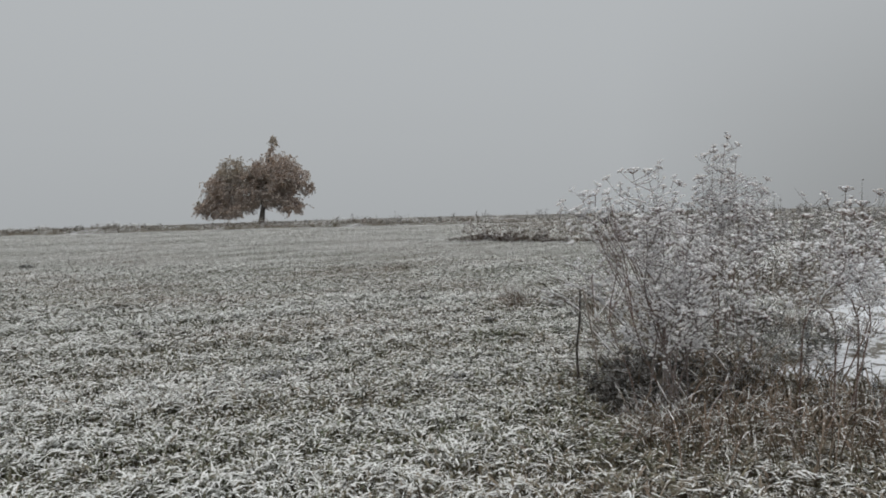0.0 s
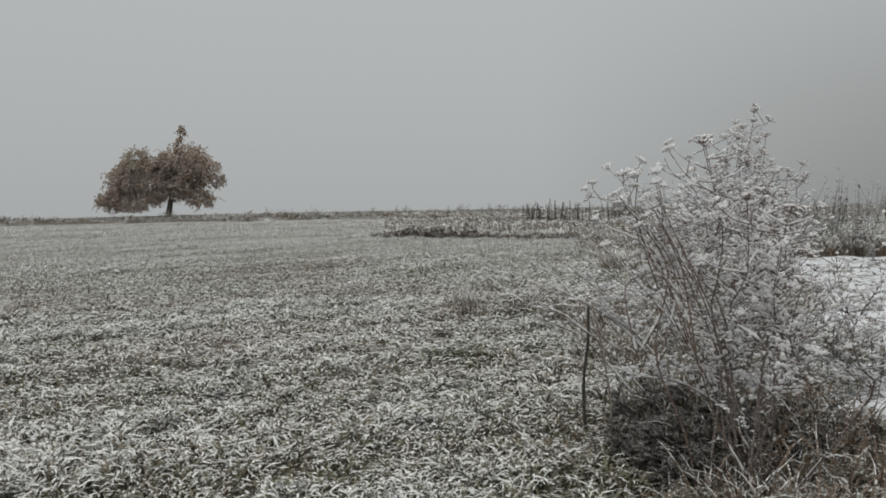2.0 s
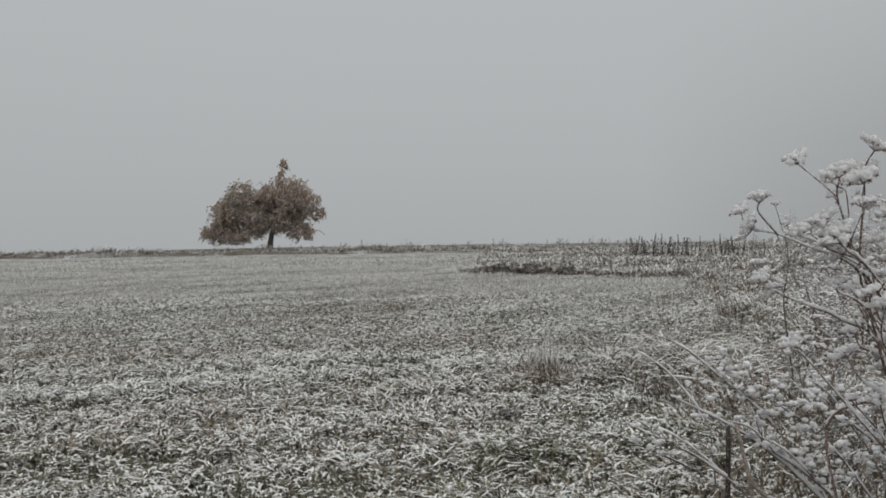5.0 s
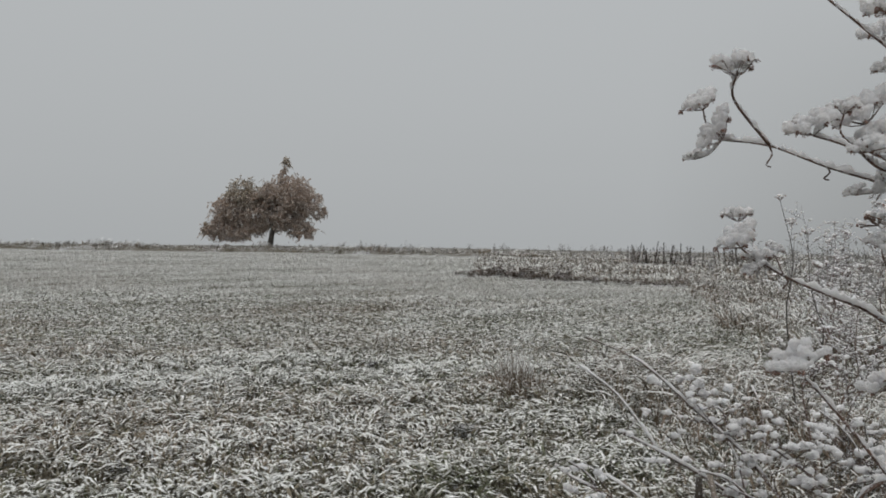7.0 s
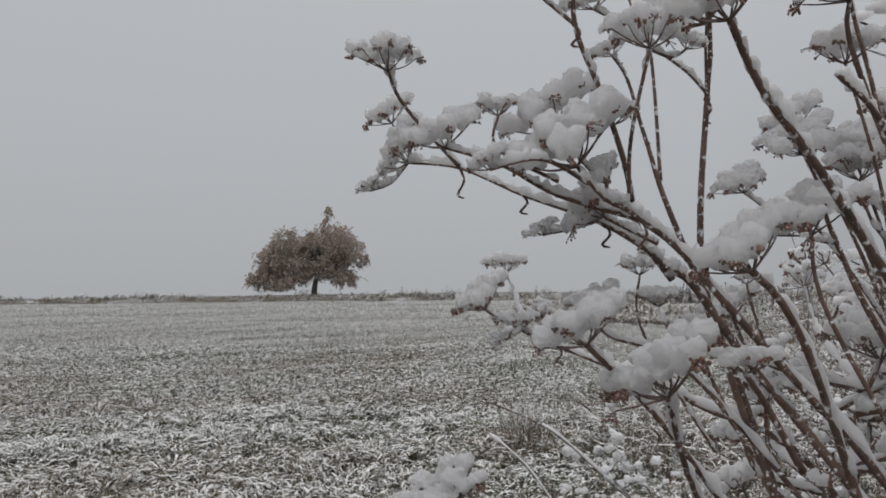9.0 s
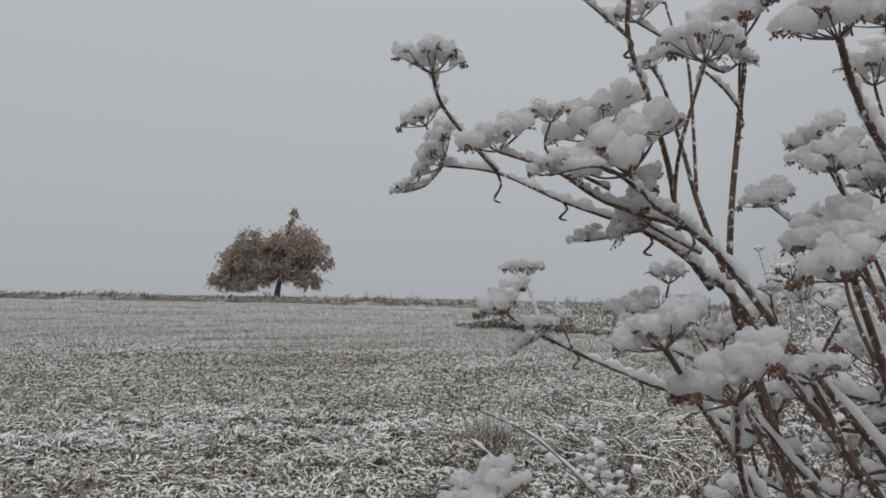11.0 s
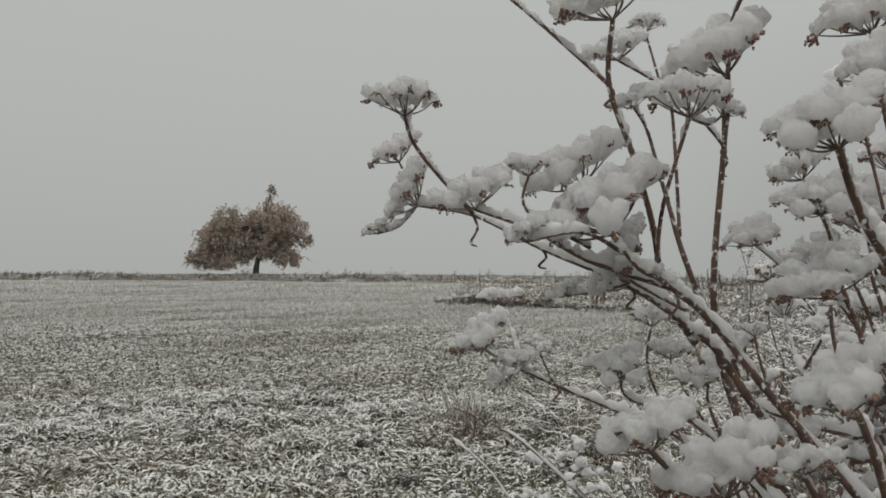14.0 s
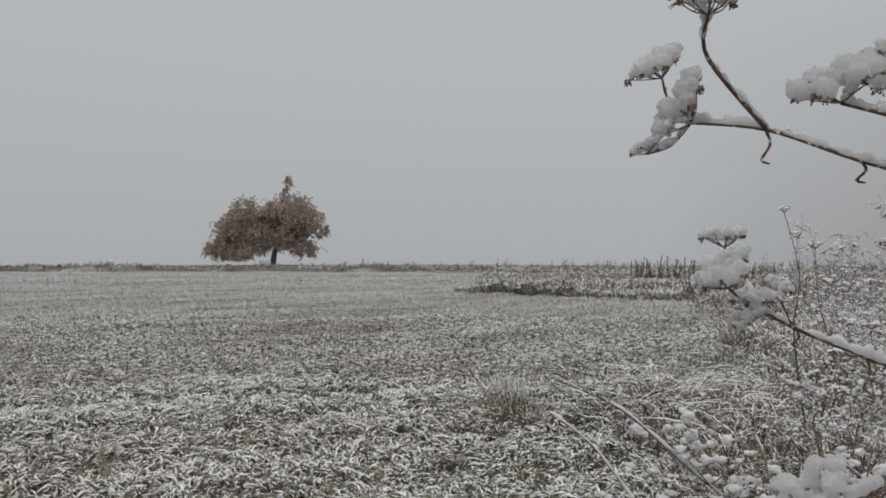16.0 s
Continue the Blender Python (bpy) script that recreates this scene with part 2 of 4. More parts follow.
def part(name, mesh, material, parent=None, label="", m=None):
    """One mesh object, under a thing or a part."""
    if not mesh.materials:
        mesh.materials.append(material)
    ob = new(name, mesh)
    if m is not None:
        ob.matrix_basis = m
    ob.parent = parent
    if label:
        tagged(ob, label)
    return ob


def thing(name, label, category, at, group=""):
    ob = new(name)
    ob.empty_display_size = 0.1
    ob.location = at
    return tagged(ob, label, category, group)


def curve(pts, steps=5):
    """A smooth line through the points."""
    pts = [Vector(p) for p in pts]
    if len(pts) == 2:
        return [pts[0].lerp(pts[1], i / steps) for i in range(steps + 1)]
    out = []
    for i in range(len(pts) - 1):
        a, b = pts[i], pts[i + 1]
        ta = (b - pts[max(i - 1, 0)]) / 2
        tb = (pts[min(i + 2, len(pts) - 1)] - a) / 2
        for k in range(steps):
            t = k / steps
            out.append(a * (2 * t**3 - 3 * t**2 + 1) + ta * (t**3 - 2 * t**2 + t) + b * (3 * t**2 - 2 * t**3) + tb * (t**3 - t**2))
    return out + [pts[-1]]


def rise(x, y):
    """Height of the field: nearly flat, with low swells, falling away behind the far verge."""
    x, y = np.asarray(x, float), np.asarray(y, float)
    z = 0.022 * np.sin(x * 0.9 + 0.6 * y) + 0.018 * np.sin(1.7 * x - 1.1 * y + 1) + 0.02 * np.sin(0.31 * y - 0.2 * x)
    z = z / (1 + (y / 16)**2)
    far = np.maximum(np.hypot(x + 8, y) - 104, 0)
    return z - 0.03 * far - 0.02 * far**2 / (far + 60)


def spot(x, y, up=0.0):
    return Vector((x, y, float(rise(x, y)) + up))


# ---- ground ----
def graded(fine_lo, fine_hi, step, lo, hi):
    mid = np.arange(fine_lo, fine_hi, step)
    out, g = [], step
    p = mid[-1]
    while p < hi:
        g *= 1.25
        p += g
        out.append(p)
    inn, g, p = [], step, mid[0]
    while p > lo:
        g *= 1.25
        p -= g
        inn.append(p)
    return np.array(inn[::-1] + list(mid) + out)


def grid_mesh(name, xs, ys, height, keep=None):
    gx, gy = np.meshgrid(xs, ys)
    z = height(gx, gy)
    n, k = len(ys), len(xs)
    idx = np.arange(n * k).reshape(n, k)
    quads = np.stack([idx[:-1, :-1], idx[:-1, 1:], idx[1:, 1:], idx[1:, :-1]], -1).reshape(-1, 4)
    if keep is not None:
        quads = quads[keep(gx.ravel(), gy.ravel())[quads].any(1)]
    me = bpy.data.meshes.new(name)
    me.from_pydata(np.stack([gx, gy, z], -1).reshape(-1, 3).tolist(), [], quads.tolist())
    me.polygons.foreach_set("use_smooth", [True] * len(me.polygons))
    me.update()
    return me


ground = part("ground", grid_mesh("ground", graded(-30, 30, 0.5, -1500, 1500), graded(-8, 70, 0.5, -900, 1800), rise), M_GROUND)
tagged(ground, "frost-covered grass field with thin snow between the blades", "ground", kind="structure")


def patch_depth(x, y):
    """Positive on the snowy track beside the scrub, growing inwards, in metres."""
    x, y = np.asarray(x, float), np.asarray(y, float)
    west = 3.2 + np.maximum(y - 8, 0) * 0.53 - 0.2 * np.maximum(8 - y, 0)
    wob = 0.3 * np.sin(1.9 * y + 0.4) + 0.22 * np.sin(4.3 * y + x) + 0.2 * np.sin(3.1 * x - y)
    return np.minimum(np.minimum(x - west, 19.0 - 0.14 * (x - 10) - y), np.minimum(y + 6, 24 - x)) + wob


def patch_height(x, y):
    d = patch_depth(x, y)
    lump = 0.012 * np.sin(5 * x + 2 * y) + 0.012 * np.sin(3 * x - 6 * y) + 0.008 * np.sin(11 * x + 7 * y)
    return rise(x, y) + np.clip(d * 0.15, -0.04, 0.05) + lump * (d > 0)


track = part("snow_patch", grid_mesh("snow_patch", np.arange(1.5, 25, 0.14), np.arange(-6.5, 20, 0.14), patch_height,
                                     lambda x, y: patch_depth(x, y) > -0.15), M_SNOWFIELD)
tagged(track, "white snow lying on the bare track beside the scrub", "snow", kind="structure")


# ---- blades ----
def field(x, y, seed):
    """Soft random patches between 0 and 1."""
    r = np.random.default_rng(seed)
    out = np.zeros_like(x)
    for k in range(7):
        a, f, p = r.uniform(0, 6.28), r.uniform(0.35, 2.6), r.uniform(0, 6.28)
        out += np.sin((x * math.cos(a) + y * math.sin(a)) * f + p) / (0.7 + f * 0.4)
    return 0.5 + 0.5 * np.tanh(out * 0.6)


def blades(name, x, y, height, width, load, dry, segs, reach=0.9, bend=1.3, base=None, heading=None):
    """Many arching blades as one mesh."""
    n = len(x)
    h = height * rng.uniform(0.55, 1.25, n)
    th = rng.uniform(0, 2 * math.pi, n) if heading is None else heading + rng.normal(0, 0.6, n)
    out = h * reach * rng.uniform(0.35, 1.3, n)
    b = bend * rng.uniform(0.55, 1.25, n)
    w = width * rng.uniform(0.6, 1.35, n)
    roll = rng.normal(0, 0.5, n)
    twist = rng.normal(0, 0.5, n)
    z0 = rise(x, y) - 0.01 if base is None else base
    side = np.stack([-np.sin(th) * np.cos(roll), np.cos(th) * np.cos(roll), np.sin(roll)], -1)
    rows = []
    for s in np.linspace(0, 1, segs + 1):
        c = np.stack([x + np.cos(th + twist * s) * out * s**1.25, y + np.sin(th + twist * s) * out * s**1.25,
                      z0 + h * ((1 + b) * s - b * s * s) / (0.5 + 0.5 * b)], -1)
        half = (w * min(1.0, 0.55 + 1.2 * s, 2.2 * (1 - s) + 0.12) / 2)[:, None] * side
        rows += [c - half, c + half]
    v = np.stack(rows, 1)
    k = 2 * (segs + 1)
    quad = np.array([[2 * i, 2 * i + 1, 2 * i + 3, 2 * i + 2] for i in range(segs)])
    f = (np.arange(n)[:, None, None] * k + quad[None]).reshape(-1, 4)
    me = bpy.data.meshes.new(name)
    me.vertices.add(n * k)
    me.vertices.foreach_set("co", v.reshape(-1).astype(np.float32))
    me.loops.add(f.size)
    me.loops.foreach_set("vertex_index", f.reshape(-1).astype(np.int32))
    me.polygons.add(len(f))
    me.polygons.foreach_set("loop_start", np.arange(0, f.size, 4, dtype=np.int32))
    me.polygons.foreach_set("use_smooth", np.ones(len(f), bool))
    cover = me.attributes.new("cover", "FLOAT_COLOR", "POINT")
    along = np.tile(np.repeat(np.linspace(0, 1, segs + 1), 2), n)
    cols = np.stack([along, np.repeat(load + rng.normal(0, 0.09, n), k), np.repeat(np.clip(dry + rng.normal(0, 0.22, n), 0, 1), k),
                     np.repeat(rng.uniform(0, 1, n), k)], -1)
    cover.data.foreach_set("color", cols.reshape(-1).astype(np.float32))
    me.update(calc_edges=True)
    me.validate()
    return me


def sow(density, y0, y1, left, right):
    """Random places between two sloping edges, each a function of y."""
    lo = float(min(left(y0), left(y1)))
    hi = float(max(right(y0), right(y1)))
    n = int(density * (y1 - y0) * (hi - lo))
    x, y = rng.uniform(lo, hi, n), rng.uniform(y0, y1, n)
    keep = (x > left(y)) & (x < right(y)) & (patch_depth(x, y) < 0.1 + 0.2 * rng.uniform(0, 1, n))
    return x[keep], y[keep]


def west(y):
    return -1.2 - 0.585 * y


def east(y):
    return np.where(y < 12, 1.7 + 0.26 * y, np.where(y < 35, 4.8 + 0.26 * (y - 12), 4 + 0.55 * y))


for y0, y1, dens, hgt, wid, segs in ((3.6, 9, 1900, 0.105, 0.0142, 3), (9, 14, 1300, 0.115, 0.0150, 3), (14, 23, 820, 0.105, 0.0150, 2),
                                     (23, 40, 520, 0.11, 0.021, 1), (40, 62, 190, 0.13, 0.042, 1)):
    x, y = sow(dens, y0, y1, west, east)
    gaps = field(x * 3.1, y * 3.1, 3)
    clump = field(x * 8.0, y * 8.0, 4) if y0 < 14 else np.full(len(x), 0.5)
    keep = gaps * 0.5 + clump * 0.5 > rng.uniform(-0.35, 0.37 if y0 < 14 else 0.28, len(x))
    x, y, clump = x[keep], y[keep], clump[keep]
    dry = 0.25 + 0.6 * np.clip(field(x, y, 11) - 0.35, 0, 1)
    tall = (0.75 + 0.5 * field(x * 1.7, y * 1.7, 5)) * (0.6 + 0.8 * clump)
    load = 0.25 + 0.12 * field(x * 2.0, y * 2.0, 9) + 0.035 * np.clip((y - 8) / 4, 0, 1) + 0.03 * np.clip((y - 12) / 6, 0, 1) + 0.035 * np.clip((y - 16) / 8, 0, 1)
    load = load + np.where(y < 9, 0.02 - 0.14 * np.clip((x + 0.4) / 1.2, 0, 1) * np.clip(8.0 - y, 0, 1), 0.0)
    snowy = np.exp(-(((x - 0.1) / 1.3)**2 + ((y - 7.9) / 1.2)**2))
    dry = dry * (1 - 0.55 * snowy)
    green = np.exp(-(((x - 0.42) / 0.3)**2 + ((y - 9.5) / 0.35)**2))
    brown = 0.3 * np.exp(-(((x + 3.4) / 1.3)**2 + ((y - 8.2) / 0.8)**2)) + 0.35 * np.exp(-(((x + 5.5) / 2.5)**2 + ((y - 14) / 1.5)**2)) + np.exp(-(((x - 0.95) / 0.35)**2 + ((y - 12.3) / 0.45)**2)) + 0.6 * np.exp(-(((x + 1.7) / 1.6)**2 + ((y - 19.8) / 1.4)**2)) + 0.38 * np.exp(-(((x + 2.9) / 1.2)**2 + ((y - 10.2) / 0.9)**2))
    load = load + 0.11 * (clump - 0.5) + 0.05 * np.clip((-1.0 - x) / 1.5, 0, 1) * (y < 12)
    load = load - 0.16 * green - 0.22 * np.minimum(brown, 1)
    dry = np.clip(dry * (1 - green) + 0.7 * brown, 0, 1)
    tall = tall + 0.5 * np.exp(-(((x - 0.95) / 0.35)**2 + ((y - 12.3) / 0.45)**2))
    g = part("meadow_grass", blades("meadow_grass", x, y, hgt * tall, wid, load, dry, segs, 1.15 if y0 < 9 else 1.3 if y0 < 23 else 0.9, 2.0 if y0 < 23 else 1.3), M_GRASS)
    tagged(g, "short arching grass blades loaded with fresh snow", "grass", kind="stuff")


# grass on the rest of the field, behind the path and further west
for x0, x1, y0, y1, dens in ((-9, 3.2, -7, 3.6, 190), (-17, -3, 3.6, 16, 85), (-34, -10, 16, 44, 20)):
    n = int((x1 - x0) * (y1 - y0) * dens)
    x, y = rng.uniform(x0, x1, n), rng.uniform(y0, y1, n)
    keep = (patch_depth(x, y) < 0.2) & ((y < 3.6) | (x < west(y)))
    x, y = x[keep], y[keep]
    wide = 0.023 if y0 < 10 else 0.04
    g = part("meadow_grass", blades("meadow_grass", x, y, 0.135 * (0.75 + 0.5 * field(x * 1.7, y * 1.7, 5)), wide, 0.30 + 0.12 * field(x * 2.0, y * 2.0, 9), 0.25 + 0.6 * np.clip(field(x, y, 11) - 0.35, 0, 1), 2, 1.3, 2.0), M_GRASS)
    tagged(g, "short arching grass blades loaded with fresh snow", "grass", kind="stuff")


# ---- rough growth beside the field ----
def rough(x, y, height, width, load, dry, segs, bend=1.1, reach=0.8):
    g = part("rough_grass", blades("rough_grass", x, y, height, width, load, dry, segs, reach, bend), M_ROUGH)
    return tagged(g, "tall dry grass bent over by frost and snow", "grass", kind="stuff")


# strip of tall growth between the field and the snowy track
x, y = sow(360, 4.6, 13, lambda v: 0.75 + 0.11 * (v - 4), lambda v: 6.0 + 0.3 * v)
keep = (x - (0.75 + 0.11 * (y - 4))) > rng.uniform(0, 0.9, len(x))
x, y = x[keep], y[keep]
# load drops around the tall stalks, darkening the blades to stand for shade
rough(x, y, 0.14 + 0.22 * field(x * 2, y * 2, 21), 0.0095, 0.13 + 0.2 * field(x * 2, y * 2, 22) + 0.10 * np.clip((y - 8) / 2, 0, 1) - 0.09 * np.clip((x - 0.9) / 0.4, 0, 1) * np.clip((8.4 - y) / 0.5, 0, 1) * np.clip((y - 5.4) / 0.5, 0, 1), 0.3 + 0.4 * field(x, y, 23), 5, 1.5, 0.9)
x, y = sow(120, 13, 30, lambda v: 3.0 + 0.24 * (v - 11), lambda v: 7 + 0.5 * v)
keep = (x - (3.0 + 0.24 * (y - 11))) > 1.6 * rng.uniform(0, 1, len(x)) * field(x * 1.5, y * 1.5, 34)
x, y = x[keep], y[keep]
rough(x, y, 0.25 + 0.28 * field(x, y, 24), 0.017, 0.27 + 0.2 * field(x * 2, y * 2, 25), 0.25 + 0.4 * field(x, y, 26), 4, 1.6, 1.1)
# wide band of frosted growth behind the field's corner
x, y = sow(34, 29, 62, lambda v: 1.2 + 0.07 * (v - 33), lambda v: 12 + 0.75 * v)
front = 34.0 - 0.85 * np.clip(x - 1, 0, 9)
keep = (y > front) & (y < front + 42)
x, y = x[keep], y[keep]
rough(x, y, 0.16 + 0.28 * field(x * 0.6, y * 0.6, 27), 0.035, 0.26 + 0.2 * field(x, y, 28), 0.42 + 0.3 * field(x, y, 29), 3, 1.4, 0.9)
# behind the snowy track
x, y = sow(45, 17, 34, lambda v: 8.5 + 0.1 * v, lambda v: 14 + 0.95 * v)
rough(x, y, 0.22 + 0.32 * field(x * 0.6, y * 0.6, 31), 0.03, 0.26 + 0.2 * field(x, y, 32), 0.4 + 0.4 * field(x, y, 33), 3, 1.4, 0.9)
# tussock of long fallen grass
n = 900
a, r = rng.uniform(0, 6.28, n), rng.uniform(0, 1, n)**0.6
x, y = 2.35 + 0.75 * r * np.cos(a), 12.2 + 1.5 * r * np.sin(a)
rough(x, y, np.full(n, 0.42), 0.013, np.full(n, 0.36), np.full(n, 0.3), 6, 2.0, 1.5)
n = 420
a, r = rng.uniform(0, 6.28, n), np.abs(rng.normal(0, 0.6, n))
x, y = 0.98 + 0.34 * r * np.cos(a), 12.3 + 0.6 * r * np.sin(a)
rough(x, y, 0.22 * (1.2 - 0.5 * np.clip(r, 0, 1.5)), 0.008, np.full(n, 0.30), np.full(n, 0.7), 4, 0.5, 0.5)
# reddish dry grass at the foot of the tall stalks
n = 260
a, r = rng.uniform(0, 6.28, n), np.abs(rng.normal(0, 0.6, n))
x, y = 1.12 + 0.45 * r * np.cos(a), 5.4 + 0.5 * r * np.sin(a)
rough(x, y, 0.25 * (1.2 - 0.4 * np.clip(r, 0, 1.5)), 0.006, np.full(n, 0.26), np.full(n, 0.85), 5, 1.2, 1.3)


def scrub(name, label, places, height, material, leaf, stems=3):
    """Low frosted weeds: thin upright stalks with small leaves, joined because nobody could count them."""
    s = Shape()
    for px, py, k in places:
        base = spot(px, py)
        for _ in range(stems):
            h = height * k * rng.uniform(0.6, 1.2)
            lean = Vector((rng.normal(0, 0.16), rng.normal(0, 0.16), 1))
            top = base + lean * h
            s.tube([base, base.lerp(top, 0.5) + Vector((rng.normal(0, 0.03), rng.normal(0, 0.03), 0)) * h, top], [0.012 * h, 0.009 * h, 0.003], 3)
            for q in np.linspace(0.3, 1.0, 9):
                c = base.lerp(top, q)
                d = Vector((rng.normal(), rng.normal(), rng.normal(0.1, 0.5))).normalized() * leaf * rng.uniform(0.6, 1.5) * (1.25 - 0.6 * q)
                s.leaf(c, c + d, leaf * 0.45)
    g = part(name, s.mesh(name, False), material)
    return tagged(g, label, "weeds", kind="stuff")


def line_places(n, xa, ya, xb, yb, spread, lo=0.5, hi=1.4):
    t = rng.uniform(0, 1, n)
    clump = 0.45 + 0.75 * np.abs(np.sin(t * 23 + np.sin(t * 61) * 1.4))
    return list(zip(xa + (xb - xa) * t + rng.normal(0, 0.3, n), ya + (yb - ya) * t + rng.normal(0, spread, n), clump * rng.uniform(lo, hi, n)))


def bank_line(x):
    """Where the low bank of the far verge runs."""
    return np.where(x < -5, 62 - (x + 5) * 0.165, 62 - (x + 5) * 0.05)


def bank_height(x, y):
    off = y - bank_line(x)
    lumps = 0.55 + 0.45 * field(x * 0.9, y * 0.9, 51) + 0.5 * (field(x * 3.3, y * 3.3, 52) - 0.5)
    tall = np.where(x < -3, 0.46, 0.46 - 0.24 * np.clip((x + 3) / 8, 0, 1))
    return rise(x, y) - 0.05 + tall * lumps * np.exp(-(off / 1.1)**2)


bank = part("verge_bank", grid_mesh("verge_bank", np.arange(-52, 30, 0.3), np.arange(56, 74, 0.3), bank_height,
                                    lambda x, y: np.abs(y - bank_line(x)) < 2.4), M_GROUND)
tagged(bank, "low uneven bank of frosted turf along the far verge", "bank", kind="structure")
n = 5200
x = rng.uniform(-50, 28, n)
y = bank_line(x) + rng.normal(-0.2, 0.8, n)
g = part("rough_grass", blades("rough_grass", x, y, 0.14 + 0.40 * field(x * 1.2, y * 1.2, 53)**2, 0.05, 0.10 + 0.42 * field(x * 1.7, y * 1.7, 54), 0.2 + 0.4 * field(x, y, 55), 3, 1.1, 1.0,
                               bank_height(x, y) - 0.03, 0.25), M_ROUGH)
tagged(g, "long frosted grass flopped over the far bank", "grass", kind="stuff")
# far verge on the field's west and north side
scrub("verge_weeds", "frosted grey weeds along the far edge of the field", line_places(420, -46, 73, -4, 66, 0.8), 0.42, M_SCRUB, 0.24, 2)
scrub("verge_weeds", "frosted grey weeds along the far edge of the field", line_places(360, -6, 66, 34, 64, 2.2), 0.6, M_SCRUB, 0.24, 2)
scrub("verge_weeds", "frosted weeds running on behind the rough grass", line_places(260, 8, 52, 46, 40, 3.0), 0.62, M_SCRUB, 0.2, 2)
# dark fallen growth in the field's corner
scrub("dry_weeds", "dark brown dry weeds along the corner of the field", line_places(200, 1.2, 33.4, 9.4, 27.2, 0.5), 0.16, M_DRY_SCRUB, 0.13, 2)
scrub("dry_weeds", "dark brown dry weeds along the corner of the field", line_places(64, 1.9, 33.1, 4.6, 31.6, 0.4), 0.30, M_DRY_SCRUB, 0.2, 2)
scrub("frosted_weeds", "grey frosted weeds behind the snowy track", line_places(240, 9.0, 20.4, 30, 19.2, 1.3), 0.75, M_SCRUB, 0.16, 3)
scrub("frosted_weeds", "grey frosted weeds behind the snowy track", line_places(260, 9.5, 26, 34, 25, 3), 1.15, M_SCRUB, 0.2, 3)
scrub("low_weeds", "dark drooping weeds with snow-tipped leaves beside the track",
      [(px, py, rng.uniform(0.5, 1.2)) for px, py in zip(rng.uniform(2.2, 4.0, 90), rng.uniform(5.6, 9.3, 90))
       if patch_depth(px, py) < 0.5], 0.42, M_DEAD_LEAF, 0.085, 2)


def weed_stalk(at, height):
    """A dark dead stalk with a bristly spike, leaning."""
    t = thing("weed_stalk", "dark leaning dead weed stalk with a bristly spike", "weed", at, "dead weed stalks")
    s = Shape()
    tip = Vector((0.16, 0.05, 1)) * height
    s.tube(curve([Vector((0, 0, -0.05)), tip * 0.5 + Vector((-0.05, 0, 0)), tip], 4), list(np.linspace(0.022, 0.007, 9)), 5)
    part("stem", s.mesh("stem"), M_STALK_DARK, t)
    s = Shape()
    for q in np.linspace(0.2, 1.0, 42):
        c = tip * q
        d = Vector((rng.normal(), rng.normal(), rng.uniform(0.2, 1.6))).normalized() * rng.uniform(0.07, 0.2) * (1.3 - 0.6 * q)
        s.leaf(c, c + d, 0.055)
    tagged(part("spike", s.mesh("spike", False), M_DARK_LEAF, t), kind="stuff")
    return t


stalk = weed_stalk(spot(10.3, 42.6), 1.3)
stalk2 = weed_stalk(spot(11.2, 43.2), 1.15)
for i in range(70):
    k = rng.uniform(0.45, 0.95)
    if i < 44:
        px, py = 10.5 + rng.normal(0, 1.0), rng.uniform(41, 45)
    elif i < 62:
        px, py = 14.4 + rng.normal(0, 0.8), rng.uniform(41, 44)
    else:
        px, py = rng.uniform(12, 26), rng.uniform(22, 33)
    turn = rng.choice([0.0, 3.14]) + rng.normal(0, 0.9)
    c = copy_thing(stalk if i % 2 else stalk2, Matrix.LocRotScale(spot(px, py), Euler((0, 0, turn)), None))
    c.scale = (k, k, k)


